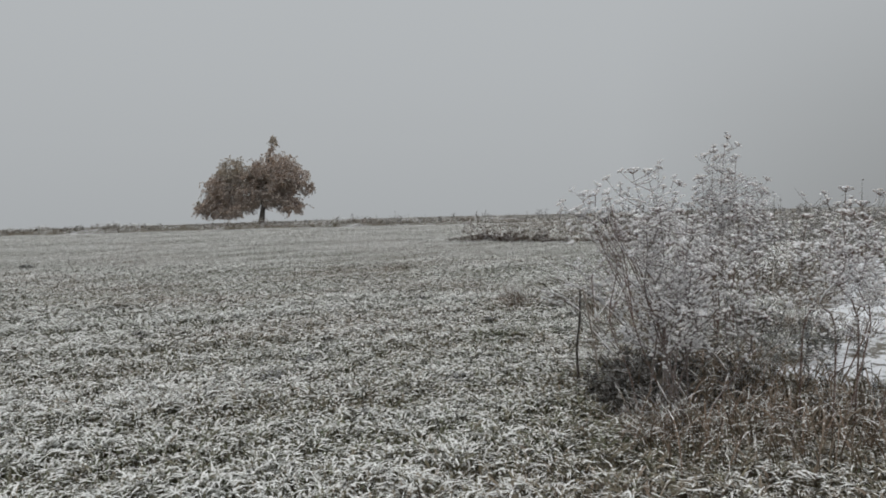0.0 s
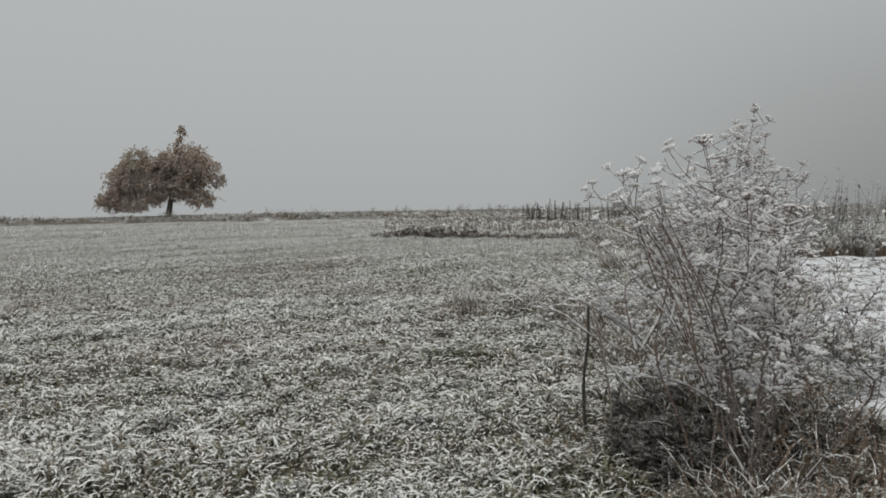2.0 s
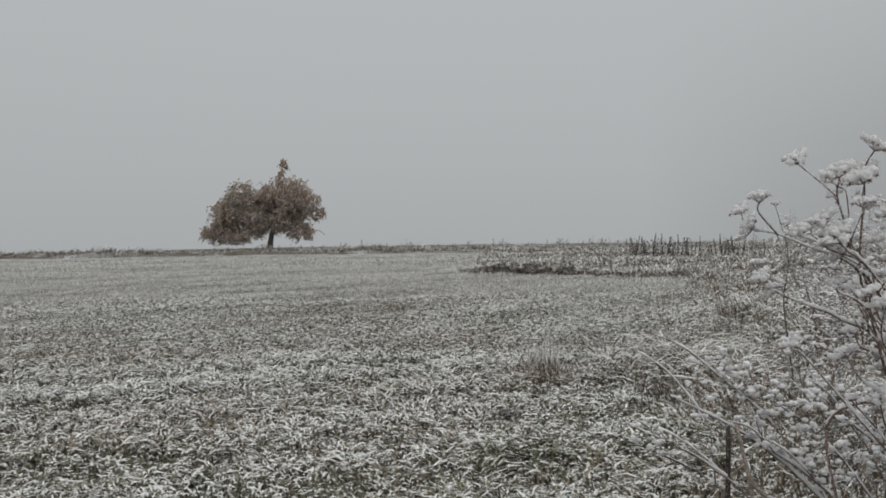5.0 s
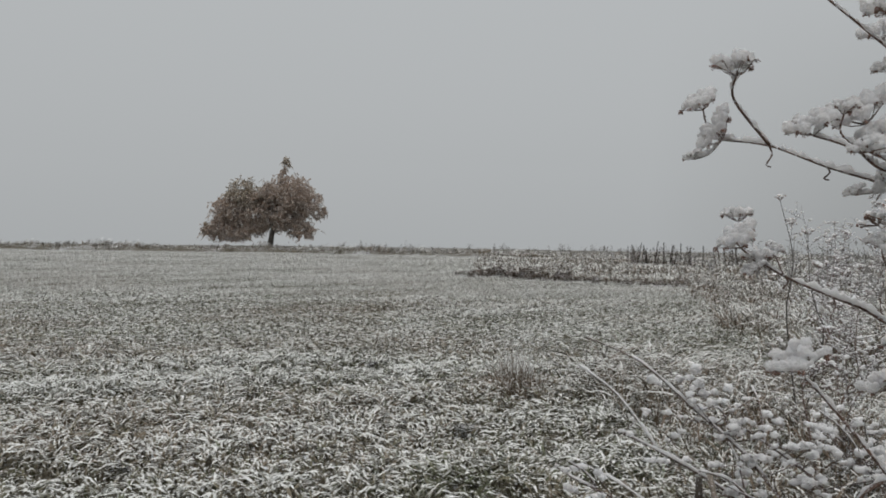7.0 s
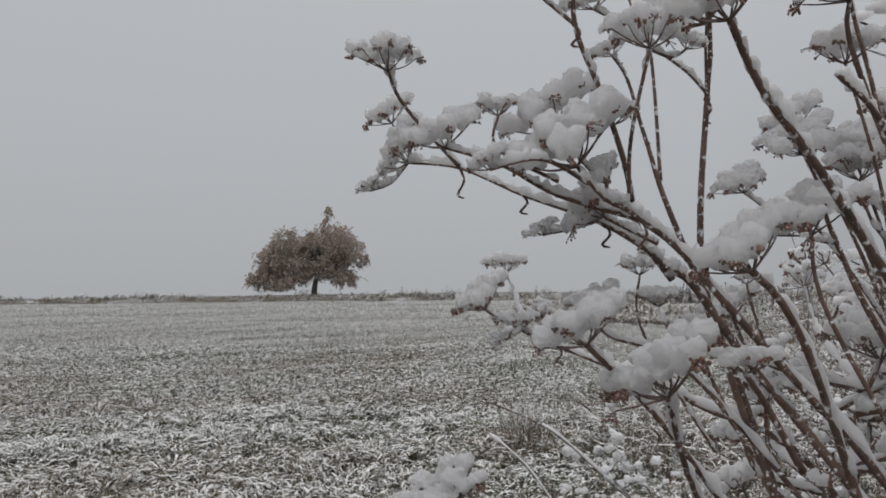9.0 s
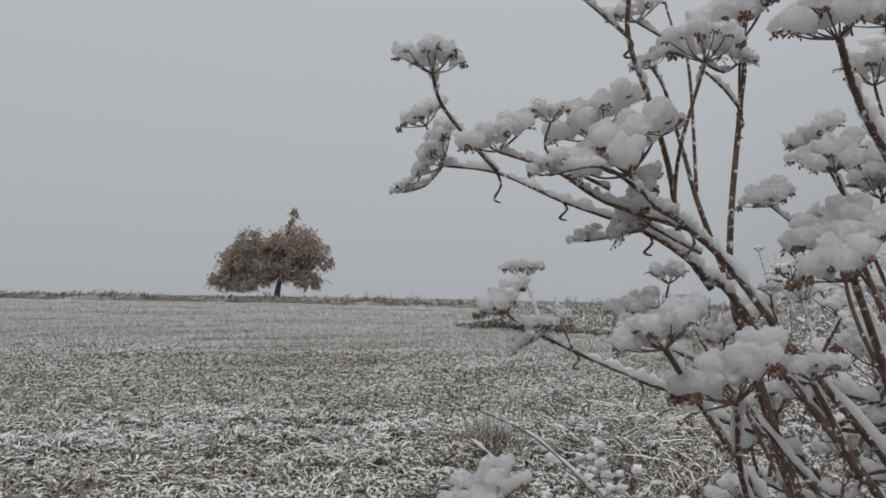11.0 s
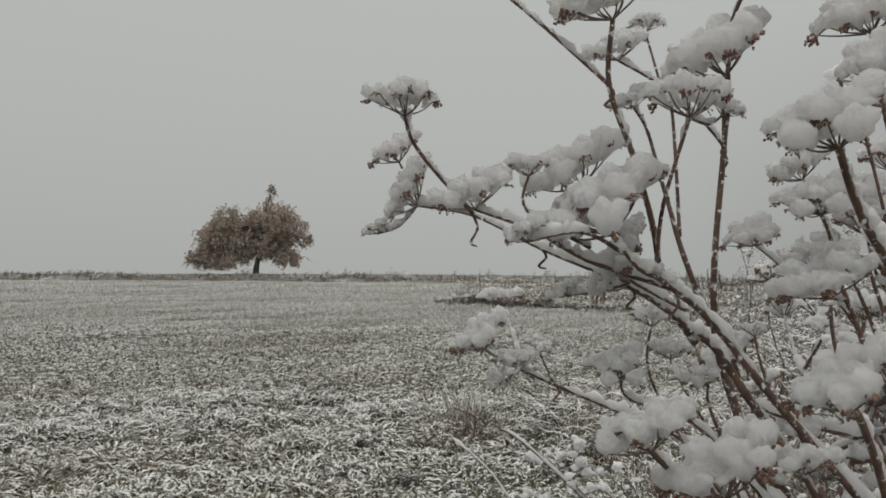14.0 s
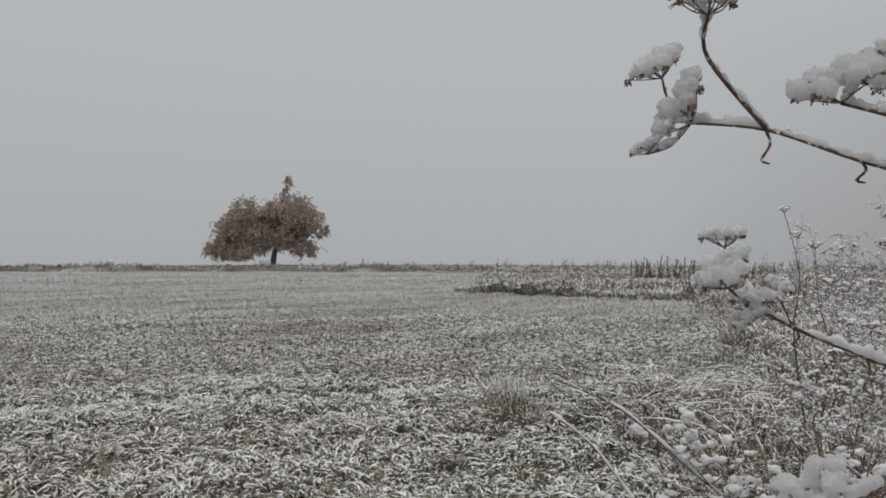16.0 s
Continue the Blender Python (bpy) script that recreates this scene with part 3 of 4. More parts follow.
# ---- birch and the far tree, both with leaves paled for fog ----
def tree(at, label, trunk_h, lean, domes, twigs, leaf, hang):
    """Trunk and limbs, and a crown of leafy twigs grouped in clumps inside a few domes (centre, radii, leaf colour)."""
    t = thing("tree", label, "tree", at)
    s = Shape()
    top = Vector((lean, 0, trunk_h))
    s.tube(curve([Vector((0, 0, -0.2)), Vector((0.02, 0, 0.5)), top * 0.45, top], 4), [0.50, 0.46, 0.42, 0.38, 0.34, 0.30, 0.25, 0.20, 0.15, 0.11, 0.08, 0.05, 0.03], 9)
    part("trunk", s.mesh("trunk"), M_BARK, t)
    for c, rad, mat in domes:
        for k in range(5 if rad[0] > 1 else 1):
            a = rng.uniform(0, 6.28)
            start = top * rng.uniform(0.25, 0.8)
            end = Vector(c) + Vector((math.cos(a) * rad[0] * rng.uniform(0.1, 0.6), math.sin(a) * rad[1] * rng.uniform(0.1, 0.6), rad[2] * rng.uniform(-0.3, 0.45)))
            ln = curve([start, start.lerp(end, 0.5) + Vector((0, 0, 0.35)), end], 5)
            s = Shape()
            s.tube(ln, list(np.linspace(0.075, 0.012, len(ln))), 5)
            part("limb", s.mesh("limb"), M_BARK, t)
    for (c, rad, mat), count in zip(domes, twigs):
        s, wood = Shape(), Shape()
        c = Vector(c)
        clumps = []
        for _ in range(max(3, count // 15)):
            d = Vector((rng.normal(), rng.normal(), rng.normal(0.15, 0.9))).normalized() * (0.15 + 0.97 * rng.uniform(0, 1)**0.5)
            clumps.append((d, c + Vector((d.x * rad[0], d.y * rad[1], d.z * rad[2]))))
        for i in range(count):
            d, mid = clumps[i % len(clumps)]
            size = 0.085 * (rad[0] + rad[2])
            p = mid + Vector((rng.normal(0, size), rng.normal(0, size), rng.normal(0, size * 0.8)))
            droop = rng.uniform(0, 1) < 0.5
            step = Vector((d.x * 0.4 + rng.normal(0, 0.35), d.y * 0.4 + rng.normal(0, 0.35), -0.5 if droop else rng.normal(0.25, 0.3)))
            length = hang * rng.uniform(0.35, 1.0) * (1.2 if droop else 0.7)
            ln = [p]
            for q in range(3):
                ln.append(ln[-1] + step * length / 3)
                step = step + Vector((0, 0, -0.3))
            ln = [v for v in ln if v.z > 0.35]
            if len(ln) < 2:
                continue
            wood.tube(ln, [0.011] * len(ln), 3)
            for v, w in zip(ln, ln[1:]):
                for q in range(7):
                    r0 = v.lerp(w, rng.uniform(0, 1))
                    dd = Vector((rng.normal(0, 0.7), rng.normal(0, 0.7), rng.normal(-0.5, 0.5))).normalized() * leaf * rng.uniform(0.6, 1.3)
                    s.flake(r0, r0 + dd, dd.cross(Vector((rng.normal(), rng.normal(), 0.3))).normalized() * leaf * 0.3)
        crown = part("crown", s.mesh("crown", False), mat, t)
        tagged(part("twig", wood.mesh("twig"), M_BARK, crown), kind="stuff")
    return t


B, O = M_BIRCH_LEAF, M_OLIVE_LEAF
rng = np.random.default_rng(23)
tree(spot(-19, 95), "broad autumn birch with drooping frosted brown leaves, paled for fog", 8.4, 1.2,
     [((1.9, 0, 6.0), (2.4, 2.1, 1.95), B), ((4.3, 0, 4.8), (1.6, 1.4, 1.4), B), ((6.1, 0, 4.2), (0.5, 0.5, 0.5), B), ((1.2, 0, 3.8), (2.0, 1.8, 1.5), B),
      ((3.7, 0, 1.9), (1.2, 1.1, 1.15), B), ((1.85, 0, 9.7), (0.3, 0.3, 0.5), O), ((1.45, 0, 8.7), (0.25, 0.25, 0.5), B), ((-0.4, 0, 5.7), (1.0, 1.0, 0.9), B),
      ((-2.9, 0, 5.8), (1.7, 1.6, 1.6), O), ((-4.5, 0, 4.0), (1.8, 1.7, 1.6), B), ((-5.9, 0, 1.9), (1.5, 1.5, 1.3), B), ((-7.5, 0, 2.5), (0.4, 0.4, 0.6), O),
      ((-3.3, 0, 1.9), (2.2, 2.0, 1.45), B), ((-1.6, 0, 4.0), (1.8, 1.6, 1.7), B), ((2.3, 0.3, 2.3), (1.0, 0.9, 0.85), B), ((-0.1, 0.6, 2.7), (1.2, 1.2, 0.9), B)],
     [1650, 560, 50, 860, 440, 75, 45, 280, 950, 950, 640, 45, 1080, 800, 230, 300], 0.14, 0.66)
# no fog around this tree, only its greyed leaf colour
tree(spot(38.9, 43.0), "frosted tree with leaves greyed to stand for fog", 5.0, 0.3,
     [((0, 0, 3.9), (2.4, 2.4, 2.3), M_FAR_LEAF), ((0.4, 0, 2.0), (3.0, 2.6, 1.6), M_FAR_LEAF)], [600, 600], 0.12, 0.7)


# ---- umbels ----
def umbel_shapes(seed, tilt, full):
    """Rays, seed heads and snow of one umbel of radius 1, standing on the origin and leaning by tilt towards +x.
    full: for the near plant; else the light form for plants further off."""
    r = np.random.default_rng(seed)
    turn = Matrix.Rotation(tilt, 3, "Y")
    rays, seeds, snow = Shape(), Shape(), Shape()
    n = int(r.integers(10, 14)) if full else 10
    up = Vector((0, 0, 1))
    lift = (up * 0.7 + turn @ up).normalized()
    for k in range(n):
        a = k * 2.39996 + r.uniform(-0.4, 0.4)
        q = min(1.12, math.sqrt((k + 0.7) / n) * r.uniform(0.82, 1.18))
        flat = Vector((math.cos(a), math.sin(a), 0))
        end = turn @ (flat * q + up * (0.58 - 0.16 * q * q + r.uniform(-0.09, 0.09)))
        mid = turn @ (flat * q * 0.58 + up * 0.20)
        way = curve([Vector((0, 0, 0)), mid, end], 4)
        out = turn @ flat
        if full:
            rays.tube(way, list(np.linspace(0.022, 0.014, len(way))), 5)
        else:
            rays.tube(way[::2], [0.045, 0.04, 0.035, 0.03, 0.03], 3)
        rich = r.uniform() < 0.4
        for j in range((17 if rich else 8) if full else 2):
            d = Vector((r.normal(), r.normal(), r.normal(-0.2, 0.45))).normalized()
            tip = end + d * r.uniform(0.05, 0.16) + out * (0.15 if full else 0.07) - up * (0.04 if full else 0.0)
            if full:
                rays.tube([end, tip], [0.010, 0.008], 3)
            w = (r.uniform(0.026, 0.048) if rich else r.uniform(0.018, 0.033)) if full else 0.07
            seeds.blob(tip, (w, w * 0.8, w * 1.15), 0.5, True)
        s0 = r.uniform(0.72, 1.2)
        if not full:
            snow.blob(end + up * 0.08 - out * 0.04, (0.22 * s0, 0.20 * s0, 0.10 * s0), 0.6)
            snow.blob(end.lerp(Vector((0, 0, 0.6)), r.uniform(0.3, 0.6)) + up * 0.08, (0.17, 0.16, 0.08), 0.6)
            continue
        if r.uniform() < 0.13:
            snow.blob(end + lift * 0.07, 0.09, 0.5)
            continue
        for w in (5, 6, 7, 8):
            t = w / 8
            snow.blob(way[w] + lift * (0.03 + 0.09 * t) - out * (0.02 + 0.04 * t), (0.04 + 0.11 * t) * s0, 0.5)
        snow.blob(end + lift * 0.15, (0.24 * s0, 0.24 * s0, 0.19 * s0), 0.5)
        for j in range(5):
            snow.blob(end + Vector((r.normal(0, 0.13), r.normal(0, 0.13), r.uniform(0.05, 0.30) * s0)), r.uniform(0.06, 0.13), 0.6)
    if full:
        for j in range(18):
            a, q = r.uniform(0, 6.28), math.sqrt(r.uniform(0, 0.8))
            flat = Vector((math.cos(a), math.sin(a), 0))
            low = 0.27 + 0.38 * q
            snow.blob(turn @ (flat * q * 0.85 + up * r.uniform(low, max(low + 0.05, 0.62))) + up * 0.05, r.uniform(0.08, 0.15), 0.6)
        for j in range(22):
            a, q = r.uniform(0, 6.28), r.uniform(0.25, 0.85)
            flat = Vector((math.cos(a), math.sin(a), 0))
            snow.blob(turn @ (flat * q * 0.8 + up * (0.16 + 0.36 * q)) + up * 0.06, r.uniform(0.055, 0.10), 0.5)
    return rays, seeds, snow


def fused(shape, name, voxel):
    """The blobs grown together into one soft lump."""
    tmp = bpy.data.objects.new("tmp", shape.mesh(name))
    scene.collection.objects.link(tmp)
    re = tmp.modifiers.new("re", "REMESH")
    re.mode, re.voxel_size, re.use_smooth_shade = "VOXEL", voxel, True
    so = tmp.modifiers.new("so", "SMOOTH")
    so.factor, so.iterations = 0.5, 5
    me = bpy.data.meshes.new_from_object(tmp.evaluated_get(bpy.context.evaluated_depsgraph_get()))
    bpy.data.objects.remove(tmp)
    me.name = name
    v = np.empty(len(me.vertices) * 3, np.float32)
    me.vertices.foreach_get("co", v)
    v = v.reshape(-1, 3)
    v += np.array([tuple(noise.noise_vector(Vector(p) * 6.0) * 0.055 + noise.noise_vector(Vector(p) * 18.0) * 0.035 + noise.noise_vector(Vector(p) * 45.0) * 0.014) for p in v], np.float32)
    me.vertices.foreach_set("co", v.reshape(-1))
    me.update()
    return me


NEAR, LIGHT = [], []
for tilt in (0.0, 0.5, 0.95):
    for seed in (1, 2, 3, 6):
        a, b, c = umbel_shapes(seed + int(tilt * 100), tilt, True)
        NEAR.append((tilt, a.mesh("rays"), b.mesh("seed_head"), fused(c, "snow_cap", 0.046)))
    for seed in (4, 5, 7):
        a, b, c = umbel_shapes(seed + int(tilt * 100), tilt, False)
        LIGHT.append((tilt, a.mesh("rays"), b.mesh("seed_head"), fused(c, "snow_cap", 0.085)))


def umbel(parent, at, axis, radius, full=True):
    """One umbel on its stem's end. Its rays carry the seed heads and the cap of snow."""
    kinds = NEAR if full else LIGHT
    axis = Vector(axis).normalized()
    tilt = math.acos(max(-1, min(1, axis.z)))
    best = min(abs(k[0] - tilt) for k in kinds)
    pick = [k for k in kinds if abs(k[0] - tilt) < best + 1e-4]
    _, rays, seeds, snow = pick[int(rng.integers(len(pick)))]
    heading = math.atan2(axis.y, axis.x)
    m = Matrix.LocRotScale(Vector(at) - parent.location, Euler((0, 0, heading)), (radius, radius, radius * rng.uniform(1.0, 1.25)))
    u = part("umbel", rays, M_STALK, parent, "" if not full else "brown dried umbel under a thick cap of snow", m)
    tagged(part("seed_head", seeds, M_SEED, u), kind="stuff")
    part("snow_cap", snow, M_SNOW, u)
    return u


def stem(parent, pts, r0, r1, snowy=0.9, full=True, name="stem", material=None):
    """A stalk from its tip down to its foot, with snow lying along its upper side."""
    ln = curve(pts, 6 if full else 3)
    here = [p - parent.location for p in ln]
    s = Shape()
    radii = [r0 + (r1 - r0) * (i / (len(ln) - 1))**1.7 for i in range(len(ln))]
    s.tube(here, radii, 7 if full else 5)
    if full:
        for i in range(6, len(ln) - 1, 6):
            s.blob(here[i], radii[i] * 1.35, 0.2, True)
    ob = part(name, s.mesh("stem"), material or (M_STALK if full else M_STALK_DARK), parent)
    if snowy <= 0:
        return ob
    s = Shape()
    fine = [p - parent.location for p in curve(pts, 16 if full else 7)]
    run, sizes = [], []
    for i, p in enumerate(fine + [None]):
        w = 0.0
        if p is not None:
            d = (fine[min(i + 1, len(fine) - 1)] - fine[max(i - 1, 0)]).normalized()
            load = snowy * min(1.0, max(0.0, math.hypot(d.x, d.y) - 0.28) * 1.7) * (0.8 + 1.3 * noise.noise(p * 36))
            if load > 0.18:
                rad = max(r0 + (r1 - r0) * (i / (len(fine) - 1))**1.7, 0.0014)
                w = rad * ((0.65 + 1.5 * load) if full else (0.75 + 1.1 * load)) * rng.uniform(0.45, 1.5)
                run.append(p + Vector((rng.normal(0, 0.2), rng.normal(0, 0.2), 0.35 + rng.normal(0, 0.12))) * rad + Vector((0, 0, w * 0.7)))
                sizes.append(w)
        if w == 0.0 and run:
            if len(run) > 2:
                sizes[0] *= 0.4
                sizes[-1] *= 0.4
                s.tube(run, sizes, 6 if full else 5)
            run, sizes = [], []
    if s.v:
        tagged(part("snow_ridge", s.mesh("snow_ridge"), M_SNOW, ob), kind="stuff")
    return ob


# ---- the tall plant that the path leads up to ----
plant = thing("umbellifer_plant", "tall dried umbellifer with brown stems and snow-capped umbels", "dried plant", spot(1.36, 5.80), "dried umbellifers")
FOOT = spot(1.36, 5.80)


JOINTS = []


def near_stem(*pts, r0=0.0017, r1=0.0028, foot=None, snowy=0.9):
    """A stalk of the near plant. With a foot it runs on downwards: the first few to the ground, the others into one of those."""
    pts = [Vector(p) for p in pts]
    if foot is None:
        stem(plant, pts, r0 * 0.72, r1 * 0.72, snowy)
        return
    last = pts[-1]
    way = (last - pts[-2]).normalized()
    end = FOOT + Vector((foot[0] * 1.6 + rng.normal(0, 0.1), foot[1] * 1.6 + rng.normal(0, 0.1), 0))
    low = last.lerp(end, 0.45) + Vector((rng.normal(0.03, 0.05), rng.normal(0, 0.05), -0.03))
    if len(JOINTS) < 4:
        JOINTS.append(low)
        pts += [last + way * 0.18 + (end - last) * 0.08, low, last.lerp(end, 0.72) + Vector((rng.normal(0.03, 0.05), rng.normal(0, 0.05), -0.05)), end]
        stem(plant, pts, r0 * 0.74, 0.0058, snowy)
    else:
        joint = min(JOINTS, key=lambda p: (p - low).length)
        pts += [last + way * 0.12 + (joint - last) * 0.1, joint]
        stem(plant, pts, r0 * 0.74, 0.004, snowy)


near_stem((0.630, 6.039, 1.525), (0.672, 6.012, 1.516), (0.718, 5.977, 1.491), (0.770, 5.938, 1.466), (0.809, 5.938, 1.438), (0.845, 5.939, 1.397), foot=(-0.16, 0.05, 0))
near_stem((0.622, 5.978, 1.583), (0.631, 6.006, 1.563), (0.673, 6.012, 1.516))
near_stem((0.615, 6.059, 1.561), (0.624, 6.066, 1.543), (0.639, 6.032, 1.523), r0=0.0012, r1=0.0016)
near_stem((0.667, 5.900, 1.513), (0.702, 5.892, 1.500), (0.736, 5.907, 1.483), (0.786, 5.898, 1.466))
near_stem((0.747, 5.890, 1.498), (0.763, 5.887, 1.478), (0.786, 5.898, 1.466), (0.841, 5.919, 1.414), foot=(0.0, -0.14, 0), r0=0.002)
near_stem((0.700, 5.909, 1.534), (0.699, 5.907, 1.513), (0.736, 5.897, 1.490), r0=0.0012, r1=0.0018)
near_stem((0.694, 5.860, 1.493), (0.723, 5.857, 1.498), (0.752, 5.882, 1.487), r0=0.0014, r1=0.002)
near_stem((0.749, 5.897, 1.627), (0.749, 5.907, 1.590), (0.766, 5.915, 1.547), (0.782, 5.927, 1.503), (0.792, 5.938, 1.461), (0.813, 5.939, 1.429), r0=0.0022, r1=0.0035)
near_stem((0.679, 5.927, 1.658), (0.708, 5.923, 1.633), (0.749, 5.907, 1.590), r0=0.0015, r1=0.002)
near_stem((0.789, 5.878, 1.565), (0.782, 5.906, 1.517), (0.784, 5.927, 1.482), r0=0.0016, r1=0.002)
near_stem((0.785, 5.988, 1.592), (0.797, 5.995, 1.575), (0.808, 5.986, 1.527), (0.833, 5.978, 1.446), foot=(0.12, 0.16, 0), r0=0.0014)
near_stem((0.771, 5.977, 1.623), (0.806, 5.994, 1.609), (0.814, 5.994, 1.591), (0.8163, 5.9833, 1.50), r0=0.0013, r1=0.002)
near_stem((0.798, 6.007, 1.652), (0.806, 5.994, 1.609), r0=0.0012, r1=0.0014)
near_stem((0.871, 5.991, 1.688), (0.863, 6.012, 1.656), (0.862, 6.014, 1.598), (0.859, 6.015, 1.565), (0.853, 6.018, 1.440), (0.886, 6.041, 1.343), foot=(0.2, 0.25, 0), r0=0.002)
near_stem((0.818, 5.982, 1.592), (0.843, 6.004, 1.582), (0.860, 6.014, 1.567), r0=0.0014, r1=0.0018)
near_stem((0.778, 5.689, 1.520), (0.795, 5.705, 1.497), (0.836, 5.740, 1.460), (0.93, 5.80, 1.34), foot=(0.05, -0.12, 0), r0=0.0018)
near_stem((0.895, 5.858, 1.583), (0.901, 5.865, 1.550), (0.955, 5.88, 1.43), (1.10, 5.86, 1.10), (1.25, 5.85, 0.7), r0=0.0018, r1=0.006)
near_stem((0.858, 5.790, 1.525), (0.89, 5.81, 1.50), (0.955, 5.86, 1.41), r0=0.0018, r1=0.003)
near_stem((0.928, 5.937, 1.632), (0.95, 5.96, 1.58), (0.99, 5.95, 1.42), (1.14, 5.92, 1.1), (1.28, 5.9, 0.75), r0=0.0017, r1=0.006)
near_stem((0.915, 5.979, 1.516), (0.930, 5.996, 1.500), (0.947, 6.007, 1.456), (0.99, 6.0, 1.36), (1.14, 5.95, 1.08), r0=0.0016, r1=0.005)
near_stem((0.889, 6.029, 1.495), (0.932, 6.027, 1.462), (0.947, 6.007, 1.454), r0=0.0013, r1=0.0017)
near_stem((0.911, 5.960, 1.458), (0.915, 5.942, 1.40), (0.99, 5.93, 1.25), r0=0.0018, r1=0.003)
near_stem((0.926, 5.937, 1.476), (0.945, 5.94, 1.43), (1.0, 5.93, 1.30), r0=0.0016, r1=0.003)
near_stem((0.689, 6.132, 1.404), (0.705, 6.140, 1.394), (0.757, 6.161, 1.368), (0.818, 6.161, 1.343), (0.880, 6.162, 1.315), foot=(-0.1, 0.33, 0), r0=0.0016)
near_stem((0.710, 6.201, 1.438), (0.720, 6.180, 1.409), (0.725, 6.150, 1.383), r0=0.0012, r1=0.0015)
near_stem((0.741, 6.162, 1.400), (0.754, 6.161, 1.371), r0=0.0012, r1=0.0014)
near_stem((0.765, 5.941, 1.406), (0.771, 5.940, 1.393), (0.830, 5.960, 1.364), (0.93, 5.95, 1.24), r0=0.0014, r1=0.003)
near_stem((0.821, 6.021, 1.409), (0.820, 5.990, 1.395), (0.842, 5.991, 1.360), (0.93, 5.97, 1.22), r0=0.0011, r1=0.002, snowy=0.3)
near_stem((0.809, 6.031, 1.433), (0.81, 6.03, 1.39), (0.86, 6.02, 1.30), r0=0.0013, r1=0.002)
near_stem((0.853, 6.032, 1.389), (0.865, 6.04, 1.35), (0.93, 6.0, 1.20), r0=0.0014, r1=0.003)
near_stem((0.735, 5.762, 1.401), (0.79, 5.845, 1.345), (0.88, 5.87, 1.22), (1.05, 5.86, 0.98), r0=0.002, r1=0.004)
near_stem((0.784, 5.691, 1.432), (0.824, 5.749, 1.40), (0.89, 5.79, 1.26), (1.05, 5.80, 1.0), r0=0.002, r1=0.004)
near_stem((0.664, 5.915, 1.288), (0.70, 5.91, 1.25), (0.83, 5.92, 1.10), (1.0, 5.90, 0.9), r0=0.0016, r1=0.004)
near_stem((0.774, 5.782, 1.375), (0.81, 5.85, 1.30), (0.90, 5.87, 1.18), foot=(-0.12, -0.05, 0), r0=0.002)
near_stem((0.599, 6.040, 1.503), (0.616, 6.040, 1.509), (0.630, 6.039, 1.525), r0=0.0011, r1=0.0014)
near_stem((0.738, 5.939, 1.530), (0.748, 5.924, 1.513), (0.762, 5.910, 1.493), r0=0.0014, r1=0.0018)
near_stem((0.729, 5.940, 1.460), (0.751, 5.930, 1.464), (0.766, 5.920, 1.470), r0=0.0013, r1=0.0016)
near_stem((0.815, 5.898, 1.570), (0.805, 5.893, 1.564), (0.789, 5.878, 1.565), r0=0.0012, r1=0.0015)
near_stem((0.809, 5.782, 1.386), (0.821, 5.792, 1.371), (0.841, 5.802, 1.337), r0=0.0018, r1=0.003)
near_stem((0.893, 6.041, 1.425), (0.897, 6.041, 1.406), (0.908, 6.042, 1.372), r0=0.0013, r1=0.002)
near_stem((0.766, 5.920, 1.470), (0.783, 5.920, 1.461), (0.800, 5.920, 1.452), r0=0.0018, r1=0.002)
near_stem((0.980, 6.039, 1.504), (0.988, 6.040, 1.474), (1.005, 6.040, 1.449), r0=0.0015, r1=0.002)

near_stem((0.858, 6.007, 1.620), (0.859, 6.015, 1.600), (0.859, 6.015, 1.565), r0=0.0014, r1=0.0018)
near_stem((0.720, 6.152, 1.385), (0.735, 6.155, 1.376), r0=0.0012, r1=0.0014)
near_stem((0.711, 6.132, 1.378), (0.722, 6.146, 1.384), r0=0.0011, r1=0.0013)

for at, axis, radius in (
        ((0.622, 5.978, 1.583), (-0.1, -0.2, 0.95), 0.022),
        ((0.615, 6.059, 1.561), (-0.45, -0.2, 0.8), 0.018),
        ((0.630, 6.039, 1.525), (-0.8, -0.15, 0.5), 0.022),
        ((0.599, 6.040, 1.503), (-0.6, 0, 0.7), 0.009),
        ((0.667, 5.900, 1.513), (-0.2, -0.2, 0.95), 0.020),
        ((0.700, 5.909, 1.534), (0, -0.2, 0.95), 0.012),
        ((0.747, 5.890, 1.498), (-0.45, -0.15, 0.85), 0.030),
        ((0.694, 5.860, 1.493), (-0.5, -0.2, 0.8), 0.010),
        ((0.738, 5.939, 1.530), (-0.5, 0, 0.85), 0.025),
        ):
    umbel(plant, at, axis, radius * 1.14)
for at, axis, radius in (
        ((0.773, 5.919, 1.528), (0.1, -0.2, 0.95), 0.014),
        ((0.766, 5.920, 1.470), (-0.75, -0.1, 0.6), 0.022),
        ((0.729, 5.940, 1.460), (-0.5, 0, 0.8), 0.009),
        ((0.749, 5.897, 1.627), (-0.35, -0.2, 0.9), 0.027),
        ((0.679, 5.927, 1.658), (-0.4, -0.2, 0.85), 0.022),
        ((0.771, 5.977, 1.623), (-0.2, -0.2, 0.95), 0.018),
        ((0.798, 6.007, 1.652), (0.2, -0.1, 0.95), 0.011),
        ((0.785, 5.988, 1.592), (-0.3, -0.2, 0.9), 0.013),
        ((0.789, 5.878, 1.565), (-0.05, -0.2, 0.95), 0.020),
        ):
    umbel(plant, at, axis, radius * 1.14)
